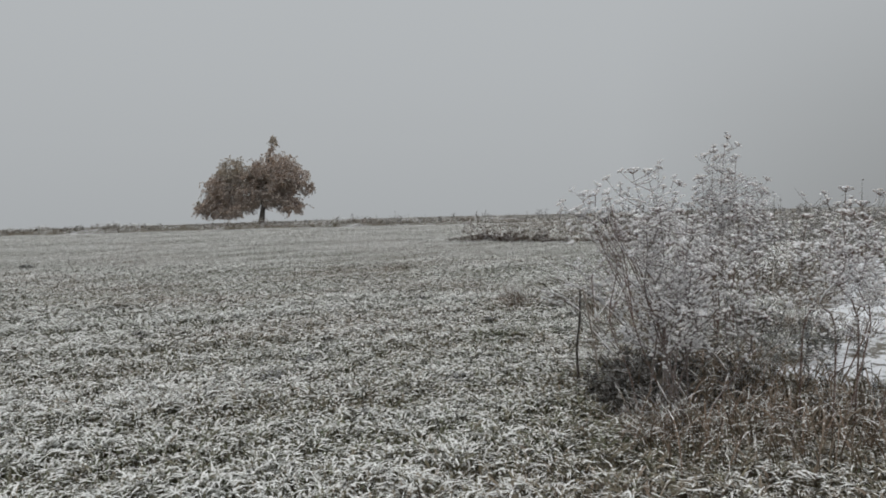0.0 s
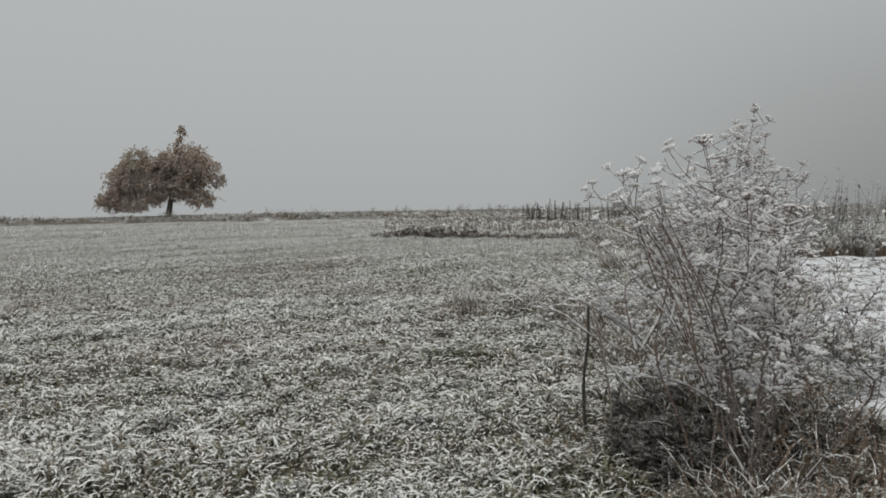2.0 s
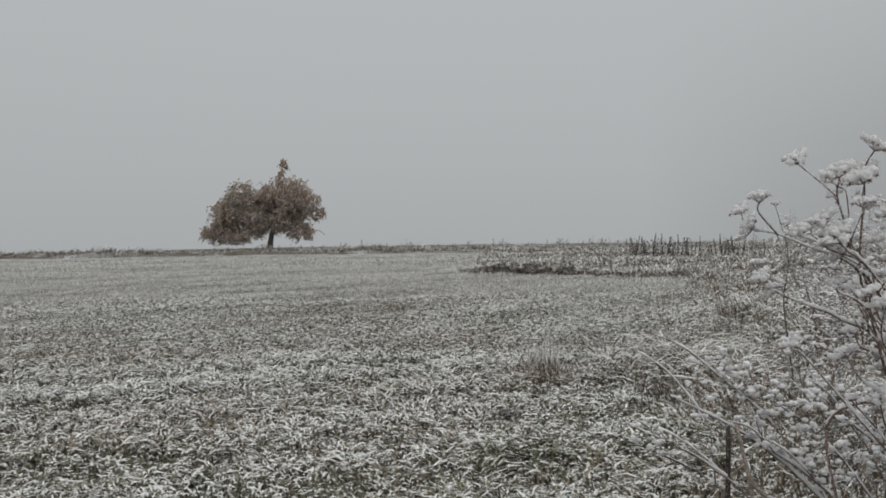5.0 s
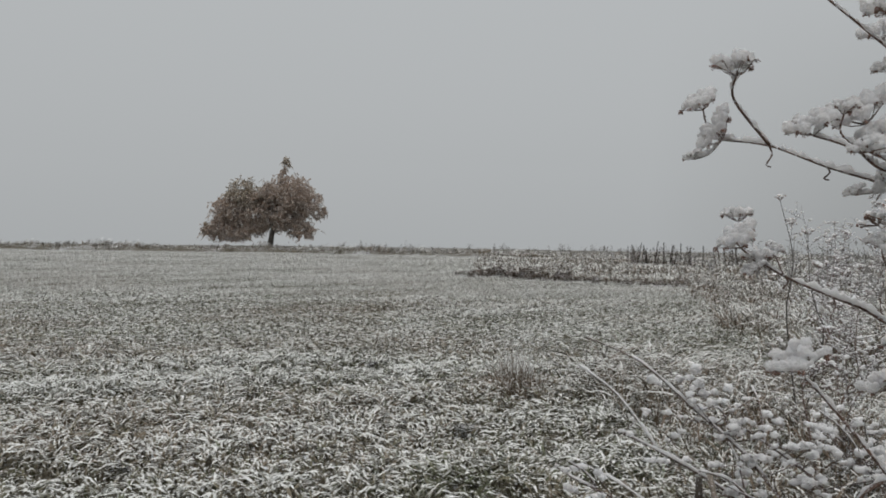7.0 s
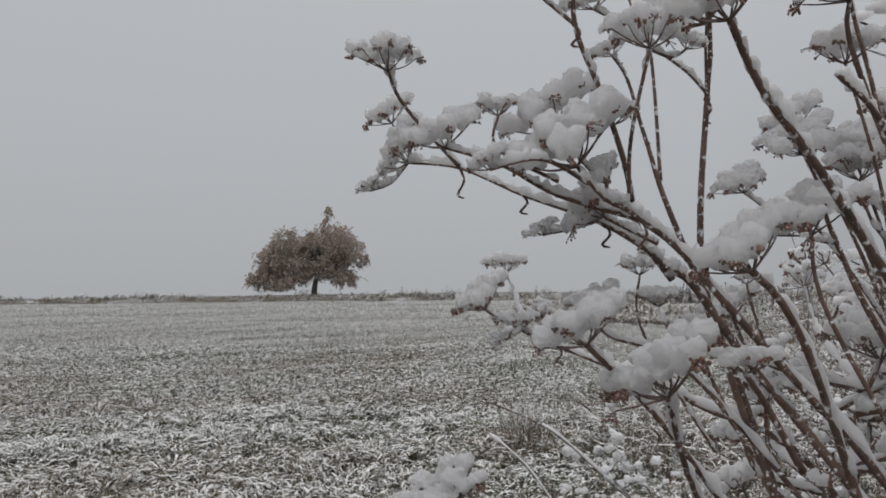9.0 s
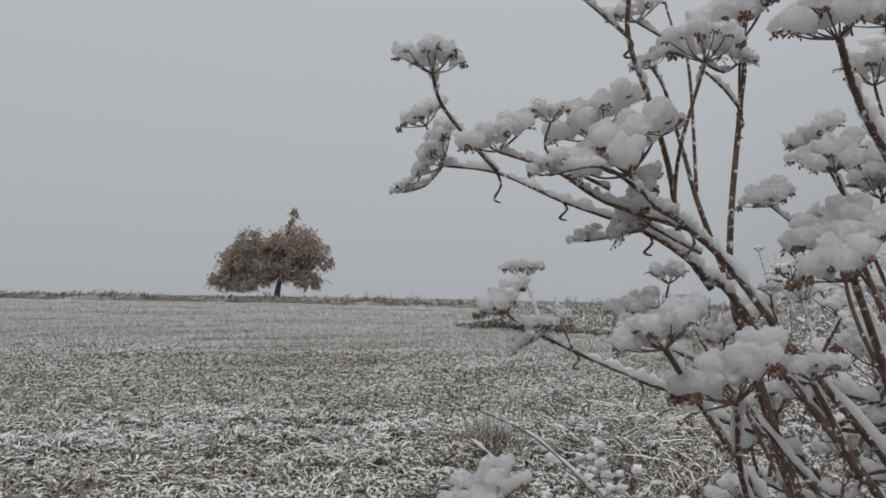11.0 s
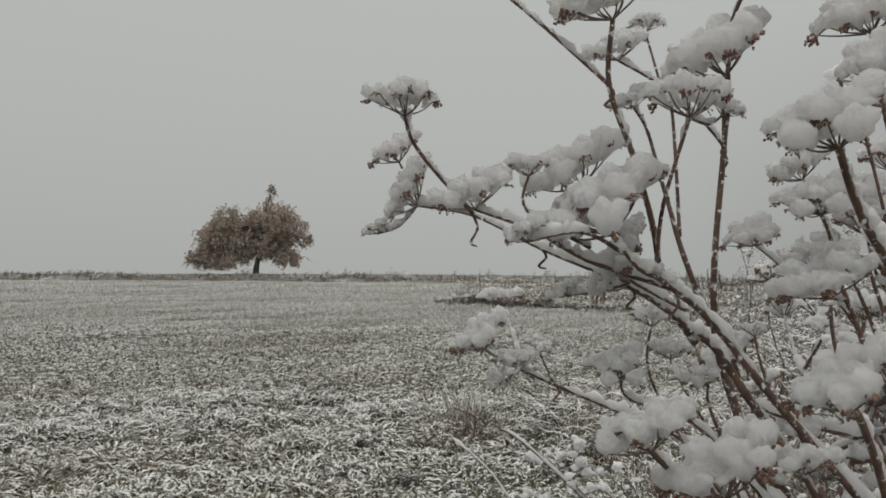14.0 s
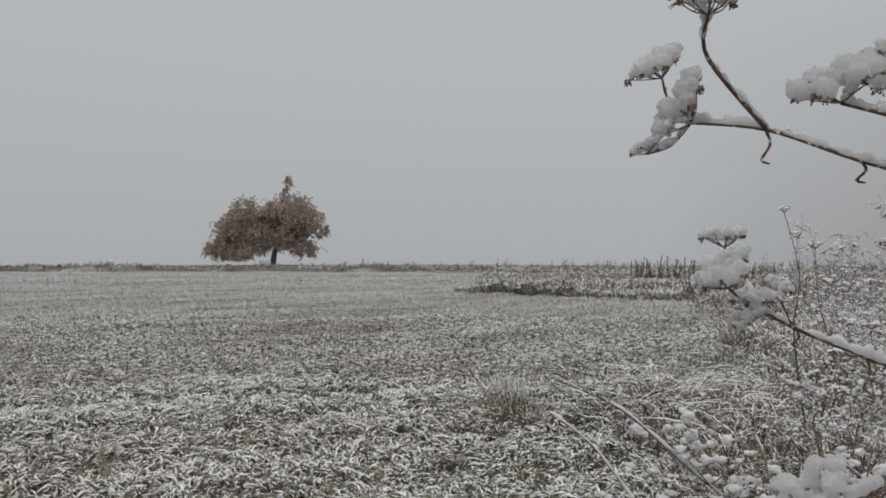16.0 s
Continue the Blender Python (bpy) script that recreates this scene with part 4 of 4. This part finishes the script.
for at, axis, radius in (
        ((0.815, 5.898, 1.570), (0.3, -0.2, 0.9), 0.010),
        ((0.858, 6.007, 1.620), (-0.35, -0.1, 0.92), 0.036),
        ((0.871, 5.991, 1.688), (0.3, -0.2, 0.9), 0.024),
        ((0.778, 5.689, 1.520), (-0.55, -0.2, 0.78), 0.018),
        ((0.928, 5.937, 1.632), (-0.35, -0.2, 0.85), 0.027),
        ((0.895, 5.858, 1.583), (-0.3, -0.2, 0.88), 0.021),
        ((0.915, 5.979, 1.516), (-0.35, -0.2, 0.9), 0.024),
        ((0.889, 6.029, 1.495), (-0.3, -0.2, 0.9), 0.018),
        ((0.911, 5.960, 1.458), (-0.3, -0.2, 0.9), 0.031),
        ):
    umbel(plant, at, axis, radius * 1.14)
for at, axis, radius in (
        ((0.980, 6.039, 1.504), (-0.1, -0.2, 0.95), 0.023),
        ((0.809, 6.031, 1.433), (0, -0.2, 0.95), 0.015),
        ((0.765, 5.941, 1.406), (-0.2, -0.2, 0.95), 0.017),
        ((0.821, 6.021, 1.409), (0, -0.2, 0.95), 0.013),
        ((0.710, 6.201, 1.438), (0, -0.2, 0.95), 0.018),
        ((0.689, 6.132, 1.404), (-0.5, -0.2, 0.8), 0.022),
        ((0.720, 6.152, 1.385), (0.1, -0.2, 0.95), 0.018),
        ((0.741, 6.162, 1.400), (0.2, -0.2, 0.95), 0.011),
        ((0.711, 6.132, 1.378), (-0.75, -0.2, 0.5), 0.015),
        ):
    umbel(plant, at, axis, radius * 1.14)
for at, axis, radius in (
        ((0.735, 5.762, 1.401), (-0.5, 0, 0.82), 0.020),
        ((0.774, 5.782, 1.375), (-0.4, 0, 0.88), 0.029),
        ((0.784, 5.691, 1.432), (-0.4, 0, 0.86), 0.018),
        ((0.809, 5.782, 1.386), (0, -0.1, 0.95), 0.015),
        ((0.853, 6.032, 1.389), (-0.2, -0.2, 0.95), 0.017),
        ((0.893, 6.041, 1.425), (0, -0.2, 0.95), 0.011),
        ):
    umbel(plant, at, axis, radius)
umbel(plant, (0.664, 5.915, 1.288), (-0.2, -0.2, 0.95), 0.027)


# the group of umbels on the plant's east side
near_stem((1.00, 6.03, 1.38), (1.05, 6.01, 1.25), (1.16, 5.97, 0.98), (1.30, 5.92, 0.60), r0=0.003, r1=0.008)
for at, axis, radius in (((0.984, 6.054, 1.522), (-0.2, -0.2, 0.95), 0.027), ((0.944, 6.071, 1.550), (-0.35, -0.1, 0.9), 0.022), ((0.955, 6.000, 1.585), (0.05, -0.2, 0.95), 0.028),
                         ((0.944, 6.053, 1.480), (-0.4, -0.2, 0.88), 0.021), ((1.010, 6.036, 1.463), (0.2, -0.2, 0.95), 0.026), ((1.03, 6.09, 1.56), (0.1, -0.1, 0.97), 0.025)):
    end = Vector(at)
    fork = end.lerp(Vector((1.00, 6.03, 1.38)), 0.55) + Vector((0.012, 0.004, -0.012))
    near_stem(at, end.lerp(fork, 0.5) + Vector((0.004, 0, -0.004)), fork, (1.00, 6.03, 1.38), r0=0.0016, r1=0.0026)
    umbel(plant, at, axis, radius)


for at, drop in (((0.672, 6.012, 1.516), 0.020), ((0.718, 5.977, 1.491), 0.012), ((0.818, 6.161, 1.343), 0.026), ((0.757, 6.161, 1.368), 0.014), ((0.705, 6.14, 1.394), 0.01),
                 ((0.770, 5.938, 1.466), 0.013), ((0.859, 6.015, 1.565), 0.016), ((0.749, 5.907, 1.590), 0.012), ((0.786, 5.898, 1.466), 0.018)):
    s = Shape()
    p = Vector(at) - plant.location
    s.tube(curve([p, p + Vector((0.003, 0, -drop * 0.5)), p + Vector((-0.002, 0.002, -drop)), p + Vector((0.003, 0.001, -drop * 1.15))], 3), [0.0011, 0.0012, 0.001, 0.0011, 0.0009, 0.001, 0.0012, 0.001, 0.0007, 0.0005], 5)
    part("leaf_sheath", s.mesh("leaf_sheath"), M_STALK, plant, "withered curled leaf sheath")


def spray_shapes(seed):
    """A side twig that forks into short frosted twiglets, each with small lumps of snow; about 0.2 long, along +x."""
    r = np.random.default_rng(seed)
    wood, snow = Shape(), Shape()
    main = curve([Vector((0, 0, 0)), Vector((0.09, r.normal(0, 0.015), 0.035)), Vector((0.19, r.normal(0, 0.03), 0.09))], 5)
    wood.tube(main, list(np.linspace(0.0017, 0.0008, len(main))), 3)
    for k in range(10):
        p = main[int(r.integers(2, len(main)))]
        e = p + Vector((r.normal(0.03, 0.035), r.normal(0, 0.045), r.uniform(0.0, 0.07)))
        wood.tube([p, p.lerp(e, 0.5) + Vector((0.004, 0, -0.004)), e], [0.0011, 0.0009, 0.0007], 3)
        if r.uniform() < 0.35:
            continue
        for q in range(3):
            w = r.uniform(0.0035, 0.0085)
            snow.blob(e + Vector((r.normal(0, 0.006), r.normal(0, 0.006), r.uniform(0.0, 0.007))), (w * 1.2, w, w * 0.75), 0.9, True)
        if r.uniform() < 0.6:
            snow.blob(p.lerp(e, r.uniform(0.3, 0.8)) + Vector((0, 0, 0.003)), (0.007, 0.006, 0.004), 0.6, True)
    for p in main[2::2]:
        snow.blob(p + Vector((0, 0, 0.003)), (0.012, 0.004, 0.004), 0.5, True)
    return wood.mesh("side_spray"), snow.mesh("snow")


SPRAYS = [spray_shapes(k) for k in range(6)]


def spray(t, at, heading, lift, k):
    wood, snow = SPRAYS[int(rng.integers(6))]
    m = Matrix.LocRotScale(Vector(at) - t.location, Euler((rng.normal(0, 0.2), -lift, heading)), (k, k, k))
    w = part("side_spray", wood, M_STALK_DARK, t, "", m)
    tagged(part("snow", snow, M_SNOW, w), kind="stuff")


CLOSE = Vector((0.66, 5.45, 1.45))


def umbellifer(t, foot, tips, spread=0.26, full=False, thick=0.0105, heads=5, drop=0.5, sprays=8, wood=None):
    """More stems of a branching dried plant: each goes from the foot in an arc to a tip and forks into umbels and twigs."""
    foot = Vector(foot)
    for tip in tips:
        tip = Vector(tip)
        away = Vector((tip.x - foot.x, tip.y - foot.y, 0))
        foot_ = foot + away * 0.12 + Vector((rng.normal(0, 0.11), rng.normal(0, 0.11), 0))
        mid = foot_.lerp(tip, 0.5) + Vector((rng.normal(0, 0.085), rng.normal(0, 0.085), 0.0)) + away * 0.06
        high = foot_.lerp(tip, 0.78) + Vector((rng.normal(0, 0.035), rng.normal(0, 0.035), 0.0)) + away * 0.02
        kink = foot_.lerp(tip, 0.64) + Vector((rng.normal(0, 0.05), rng.normal(0, 0.05), 0)) + away * 0.05
        ln = [tip, high, kink, mid, foot_]
        stem(t, ln, 0.0022, thick, 0.5, full, "stem", wood or M_STALK)
        umbel(t, tip, (tip - high) + Vector((0, 0, 0.6)), rng.uniform(0.028, 0.04) * (1 if full else 1.3), full=full)
        way = curve(ln, 8)
        for k in range(heads):
            q = rng.uniform(0.04, drop)
            p = way[int(q * 32)]
            a = rng.uniform(0, 6.28)
            up = rng.uniform(0.25, 0.9)
            end = p + Vector((math.cos(a), math.sin(a), up)) * spread * rng.uniform(0.4, 1.1)
            bend_ = p.lerp(end, 0.5) + Vector((math.cos(a), math.sin(a), -0.2)) * 0.03
            fine = full or (end - CLOSE).length < 0.95
            stem(t, [end, bend_, p], 0.0016, 0.003, 0.8, fine)
            umbel(t, end, Vector((math.cos(a) * 0.5, math.sin(a) * 0.5, 0.9)), rng.uniform(0.024, 0.036) * (0.85 if fine else 1.35), full=fine)
            if rng.uniform() < 0.6:
                e2 = bend_ + Vector((rng.normal(0, 0.07), rng.normal(0, 0.07), rng.uniform(0.05, 0.12)))
                stem(t, [e2, bend_], 0.0016, 0.0022, 0.5, fine)
                umbel(t, e2, (rng.normal(0, 0.3), rng.normal(0, 0.3), 1), rng.uniform(0.018, 0.028) * (0.85 if fine else 1.25), full=fine)
        for k in range(sprays):
            p = way[int(rng.uniform(0.12, 0.85) * 32)]
            if (p - CLOSE).length < 0.85:
                continue
            spray(t, p, rng.uniform(0, 6.28), rng.uniform(-0.1, 0.7), rng.uniform(0.8, 1.5))


# weeds added here so their dark leaves supply the shade among the stalks
scrub("low_weeds", "wilted weeds coloured dark for the shade under the tall stalks",
      [(px, py, rng.uniform(0.5, 1.2)) for px, py in zip(rng.uniform(0.9, 1.5, 95), rng.uniform(5.9, 6.75, 95))], 0.24, M_DARK_LEAF, 0.085, 2)
scrub("low_weeds", "wilted weeds coloured dark for the shade in the hollow behind the tall stalks",
      [(px, py, rng.uniform(0.5, 1.2)) for px, py in zip(rng.uniform(1.15, 2.1, 140), rng.uniform(6.0, 7.3, 140))], 0.28, M_DARK_LEAF, 0.09, 2)
# further stems of the same plant, away from the path's end
umbellifer(plant, FOOT, [(1.04, 5.68, 1.76), (1.26, 6.1, 1.77), (1.45, 6.35, 1.66), (1.42, 6.75, 1.40), (1.50, 5.95, 1.52), (1.16, 5.5, 1.50), (1.42, 5.6, 1.44), (1.62, 6.2, 1.32)],
           0.22, thick=0.0085, heads=10, drop=0.58, sprays=17, wood=M_STALK_DARK)
umbellifer(plant, FOOT, [(1.3, 5.3, 1.15), (1.7, 6.3, 1.15), (1.75, 5.35, 1.2)], 0.2, thick=0.008, heads=4, drop=0.6, sprays=20, wood=M_STALK_DARK)

umbellifer(plant, JOINTS[0], [(1.02, 6.10, 1.36), (1.12, 6.30, 1.42), (1.10, 6.28, 1.16)], 0.16, full=True, thick=0.004, heads=7, drop=0.5, sprays=0)

for foot, tips, heads in (
        ((2.52, 7.95), [(2.54, 7.95, 2.06), (2.38, 7.8, 2.0), (2.66, 7.98, 1.95), (2.80, 7.9, 1.68), (2.30, 7.9, 1.76), (2.50, 7.6, 1.5), (2.95, 8.1, 1.36), (2.52, 8.0, 1.82)], 11),
        ((2.3, 5.35), [(1.98, 5.2, 1.44), (2.12, 5.05, 1.46), (2.3, 5.35, 1.60), (2.55, 5.6, 1.5), (2.4, 5.05, 1.35)], 6),
        ((3.2, 6.8), [(3.15, 6.7, 1.15), (3.4, 7.0, 1.05)], 4),
        ((2.77, 10.66), [(2.65, 10.66, 1.70), (2.85, 10.66, 1.46)], 0),
        ((4.95, 14.5), [(4.92, 14.5, 1.62), (5.1, 14.6, 1.5), (4.8, 14.4, 1.4)], 5),
        ((5.5, 14.3), [(5.42, 14.3, 1.88), (5.7, 14.5, 1.7), (5.3, 14.2, 1.5)], 5),
        ((3.4, 11.2), [(3.3, 11.2, 1.15), (3.6, 11.4, 1.2), (3.2, 11.0, 0.95)], 2),
        ((2.5, 9.3), [(2.3, 9.2, 0.95), (2.6, 9.5, 1.05), (2.75, 9.2, 0.9)], 2),
        ((4.0, 12.8), [(3.9, 12.8, 1.2), (4.2, 13, 1.25)], 2)):
    f = spot(*foot)
    p = thing("umbellifer_plant", "dried branching umbellifer dusted with snow among tall grass", "dried plant", f, "dried umbellifers")
    umbellifer(p, f, tips, 0.17, thick=0.0072, heads=heads + 2, drop=0.55, sprays=9 if heads else 3, wood=None if heads else M_WOOD)


# ---- snow-laden leaning stalks, stake and broken branch ----
def laden_stalk(foot, tip, lumps=30, branches=2):
    """A thin stalk leaning out of the growth, with long side branches and rows of snow lumps."""
    f = spot(*foot)
    t = thing("leaning_stalk", "thin leaning dead stalk with lumps of snow on its twigs", "dead stalk", f, "leaning dead stalks")
    tip = Vector(tip)
    ln = [tip, f.lerp(tip, 0.62) + Vector((0, 0, 0.12)), f]
    stem(t, ln, 0.0025, 0.006, 0.75, False)
    way = curve(ln, 12)
    for k in range(branches):
        p = way[int(rng.uniform(0.1, 0.75) * 24)]
        d = (tip - f).normalized() * rng.uniform(0.10, 0.24) + Vector((rng.normal(0, 0.08), rng.normal(0, 0.1), rng.uniform(-0.05, 0.08)))
        stem(t, [p + d, p + d * 0.5 + Vector((0, 0, 0.03)), p], 0.0016, 0.003, 1.0, False, "side_branch")
    s, sn = Shape(), Shape()
    path = [p - f for p in way]
    for k in range(lumps):
        p = path[int(rng.uniform(0, 0.6) * 24)]
        e = p + Vector((rng.normal(0, 0.06), rng.normal(0, 0.06), rng.uniform(-0.01, 0.09)))
        s.tube([p, e], [0.0018, 0.001], 3)
        for q in range(4):
            w = rng.uniform(0.004, 0.0105)
            sn.blob(p.lerp(e, rng.uniform(0.5, 1.05)) + Vector((rng.normal(0, 0.005), rng.normal(0, 0.005), 0.006)), (w * 1.2, w, w * 0.8), 1.2)
    tagged(part("twig", s.mesh("twig"), M_STALK_DARK, t), kind="stuff")
    tagged(part("snow", sn.mesh("snow"), M_SNOW, t), kind="stuff")


for foot, tip in (((1.6, 7.0), (0.92, 7.14, 1.02)), ((1.8, 7.0), (1.09, 7.14, 0.94)), ((1.9, 7.0), (1.34, 7.14, 0.88)), ((1.7, 6.8), (1.0, 7.1, 0.80)),
                  ((1.95, 6.5), (1.05, 6.62, 0.47)), ((1.9, 6.4), (1.2, 6.58, 0.54)), ((2.0, 6.5), (1.45, 6.52, 0.5)), ((2.1, 6.4), (1.7, 6.46, 0.42)), ((1.9, 7.3), (1.5, 7.6, 0.85))):
    laden_stalk(foot, tip)
# bare crossing stems at their foot
for foot, tip in (((1.75, 6.9), (0.78, 7.14, 0.93)), ((1.5, 6.9), (0.64, 7.1, 0.83)), ((1.4, 6.95), (0.72, 7.2, 0.72))):
    laden_stalk(foot, tip, 5, 2)


def stake(at, height):
    t = thing("stake", "thin dark wooden stake with a pale broken branch against it", "stake", at)
    s = Shape()
    s.tube(curve([(0, 0, -0.1), (-0.022, 0.01, height * 0.35), (0.006, 0, height * 0.7), (0.012, 0, height)], 4), [0.0125, 0.0115, 0.0125, 0.0105, 0.0115, 0.0095, 0.0105, 0.0095, 0.0105, 0.0085, 0.0085, 0.0095, 0.007], 7)
    part("post", s.mesh("post"), M_WOOD, t)
    return t


stake(spot(0.935, 7.06), 0.83)
broken = thing("broken_branch", "pale forked dead branch leaning on the stake", "branch", spot(0.965, 7.04))
for pts in ([(0.965, 7.04, 0.86), (0.995, 7.02, 0.71), (1.025, 7.01, 0.64), (1.13, 6.99, 0.55)], [(0.995, 7.02, 0.71), (1.015, 7.02, 0.59), (1.06, 7.0, 0.30), (1.08, 7.0, -0.02)]):
    stem(broken, pts, 0.007, 0.010, 0.5, False, "branch", M_PALE)


def clod(x, y, size):
    """A dark clump of wilted leaves pressed into the grass."""
    at = spot(x, y, 0.03)
    t = thing("leaf_clump", "dark wilted leaf clump showing through the snow", "leaf clump", at, "wilted leaf clumps")
    s = Shape()
    for k in range(26):
        a = rng.uniform(0, 6.28)
        r0 = Vector((math.cos(a), math.sin(a), 0)) * size * rng.uniform(0, 0.5) + Vector((0, 0, rng.uniform(0.0, 0.07)))
        s.leaf(r0, r0 + Vector((math.cos(a), math.sin(a), rng.uniform(-0.2, 0.6))) * size * rng.uniform(0.4, 0.9), size * 0.45)
    part("leaves", s.mesh("leaves", False), M_DEAD_LEAF, t)


for x, y, size in ((0.05, 11.9, 0.09), (-1.75, 7.49, 0.12), (-0.06, 7.36, 0.11), (-1.53, 9.73, 0.09), (-1.57, 8.30, 0.13), (-0.9, 6.2, 0.10), (0.30, 8.33, 0.09), (-3.9, 10.2, 0.12), (-5.2, 13.4, 0.13),
                   (-12.2, 24.5, 0.25), (0.5, 10.6, 0.1), (-4.6, 7.7, 0.1), (-0.4, 13.5, 0.1)):
    clod(x, y, size)

# dark litter on the snowy track
s = Shape()
for k in range(2000):
    px, py = rng.uniform(3, 15), rng.uniform(5, 18)
    if patch_depth(px, py) < 0.15 or field(np.array([px * 1.4]), np.array([py * 1.4]), 41)[0] < 0.36:
        continue
    p = Vector((px, py, float(patch_height(px, py)) + 0.01))
    a = rng.uniform(0, 6.28)
    s.leaf(p, p + Vector((math.cos(a), math.sin(a), rng.uniform(0, 0.8))) * rng.uniform(0.05, 0.15), 0.05)
tagged(part("leaf_litter", s.mesh("leaf_litter", False), M_DEAD_LEAF), "dark dead leaves and stubble poking out of the snow", "litter", kind="stuff")
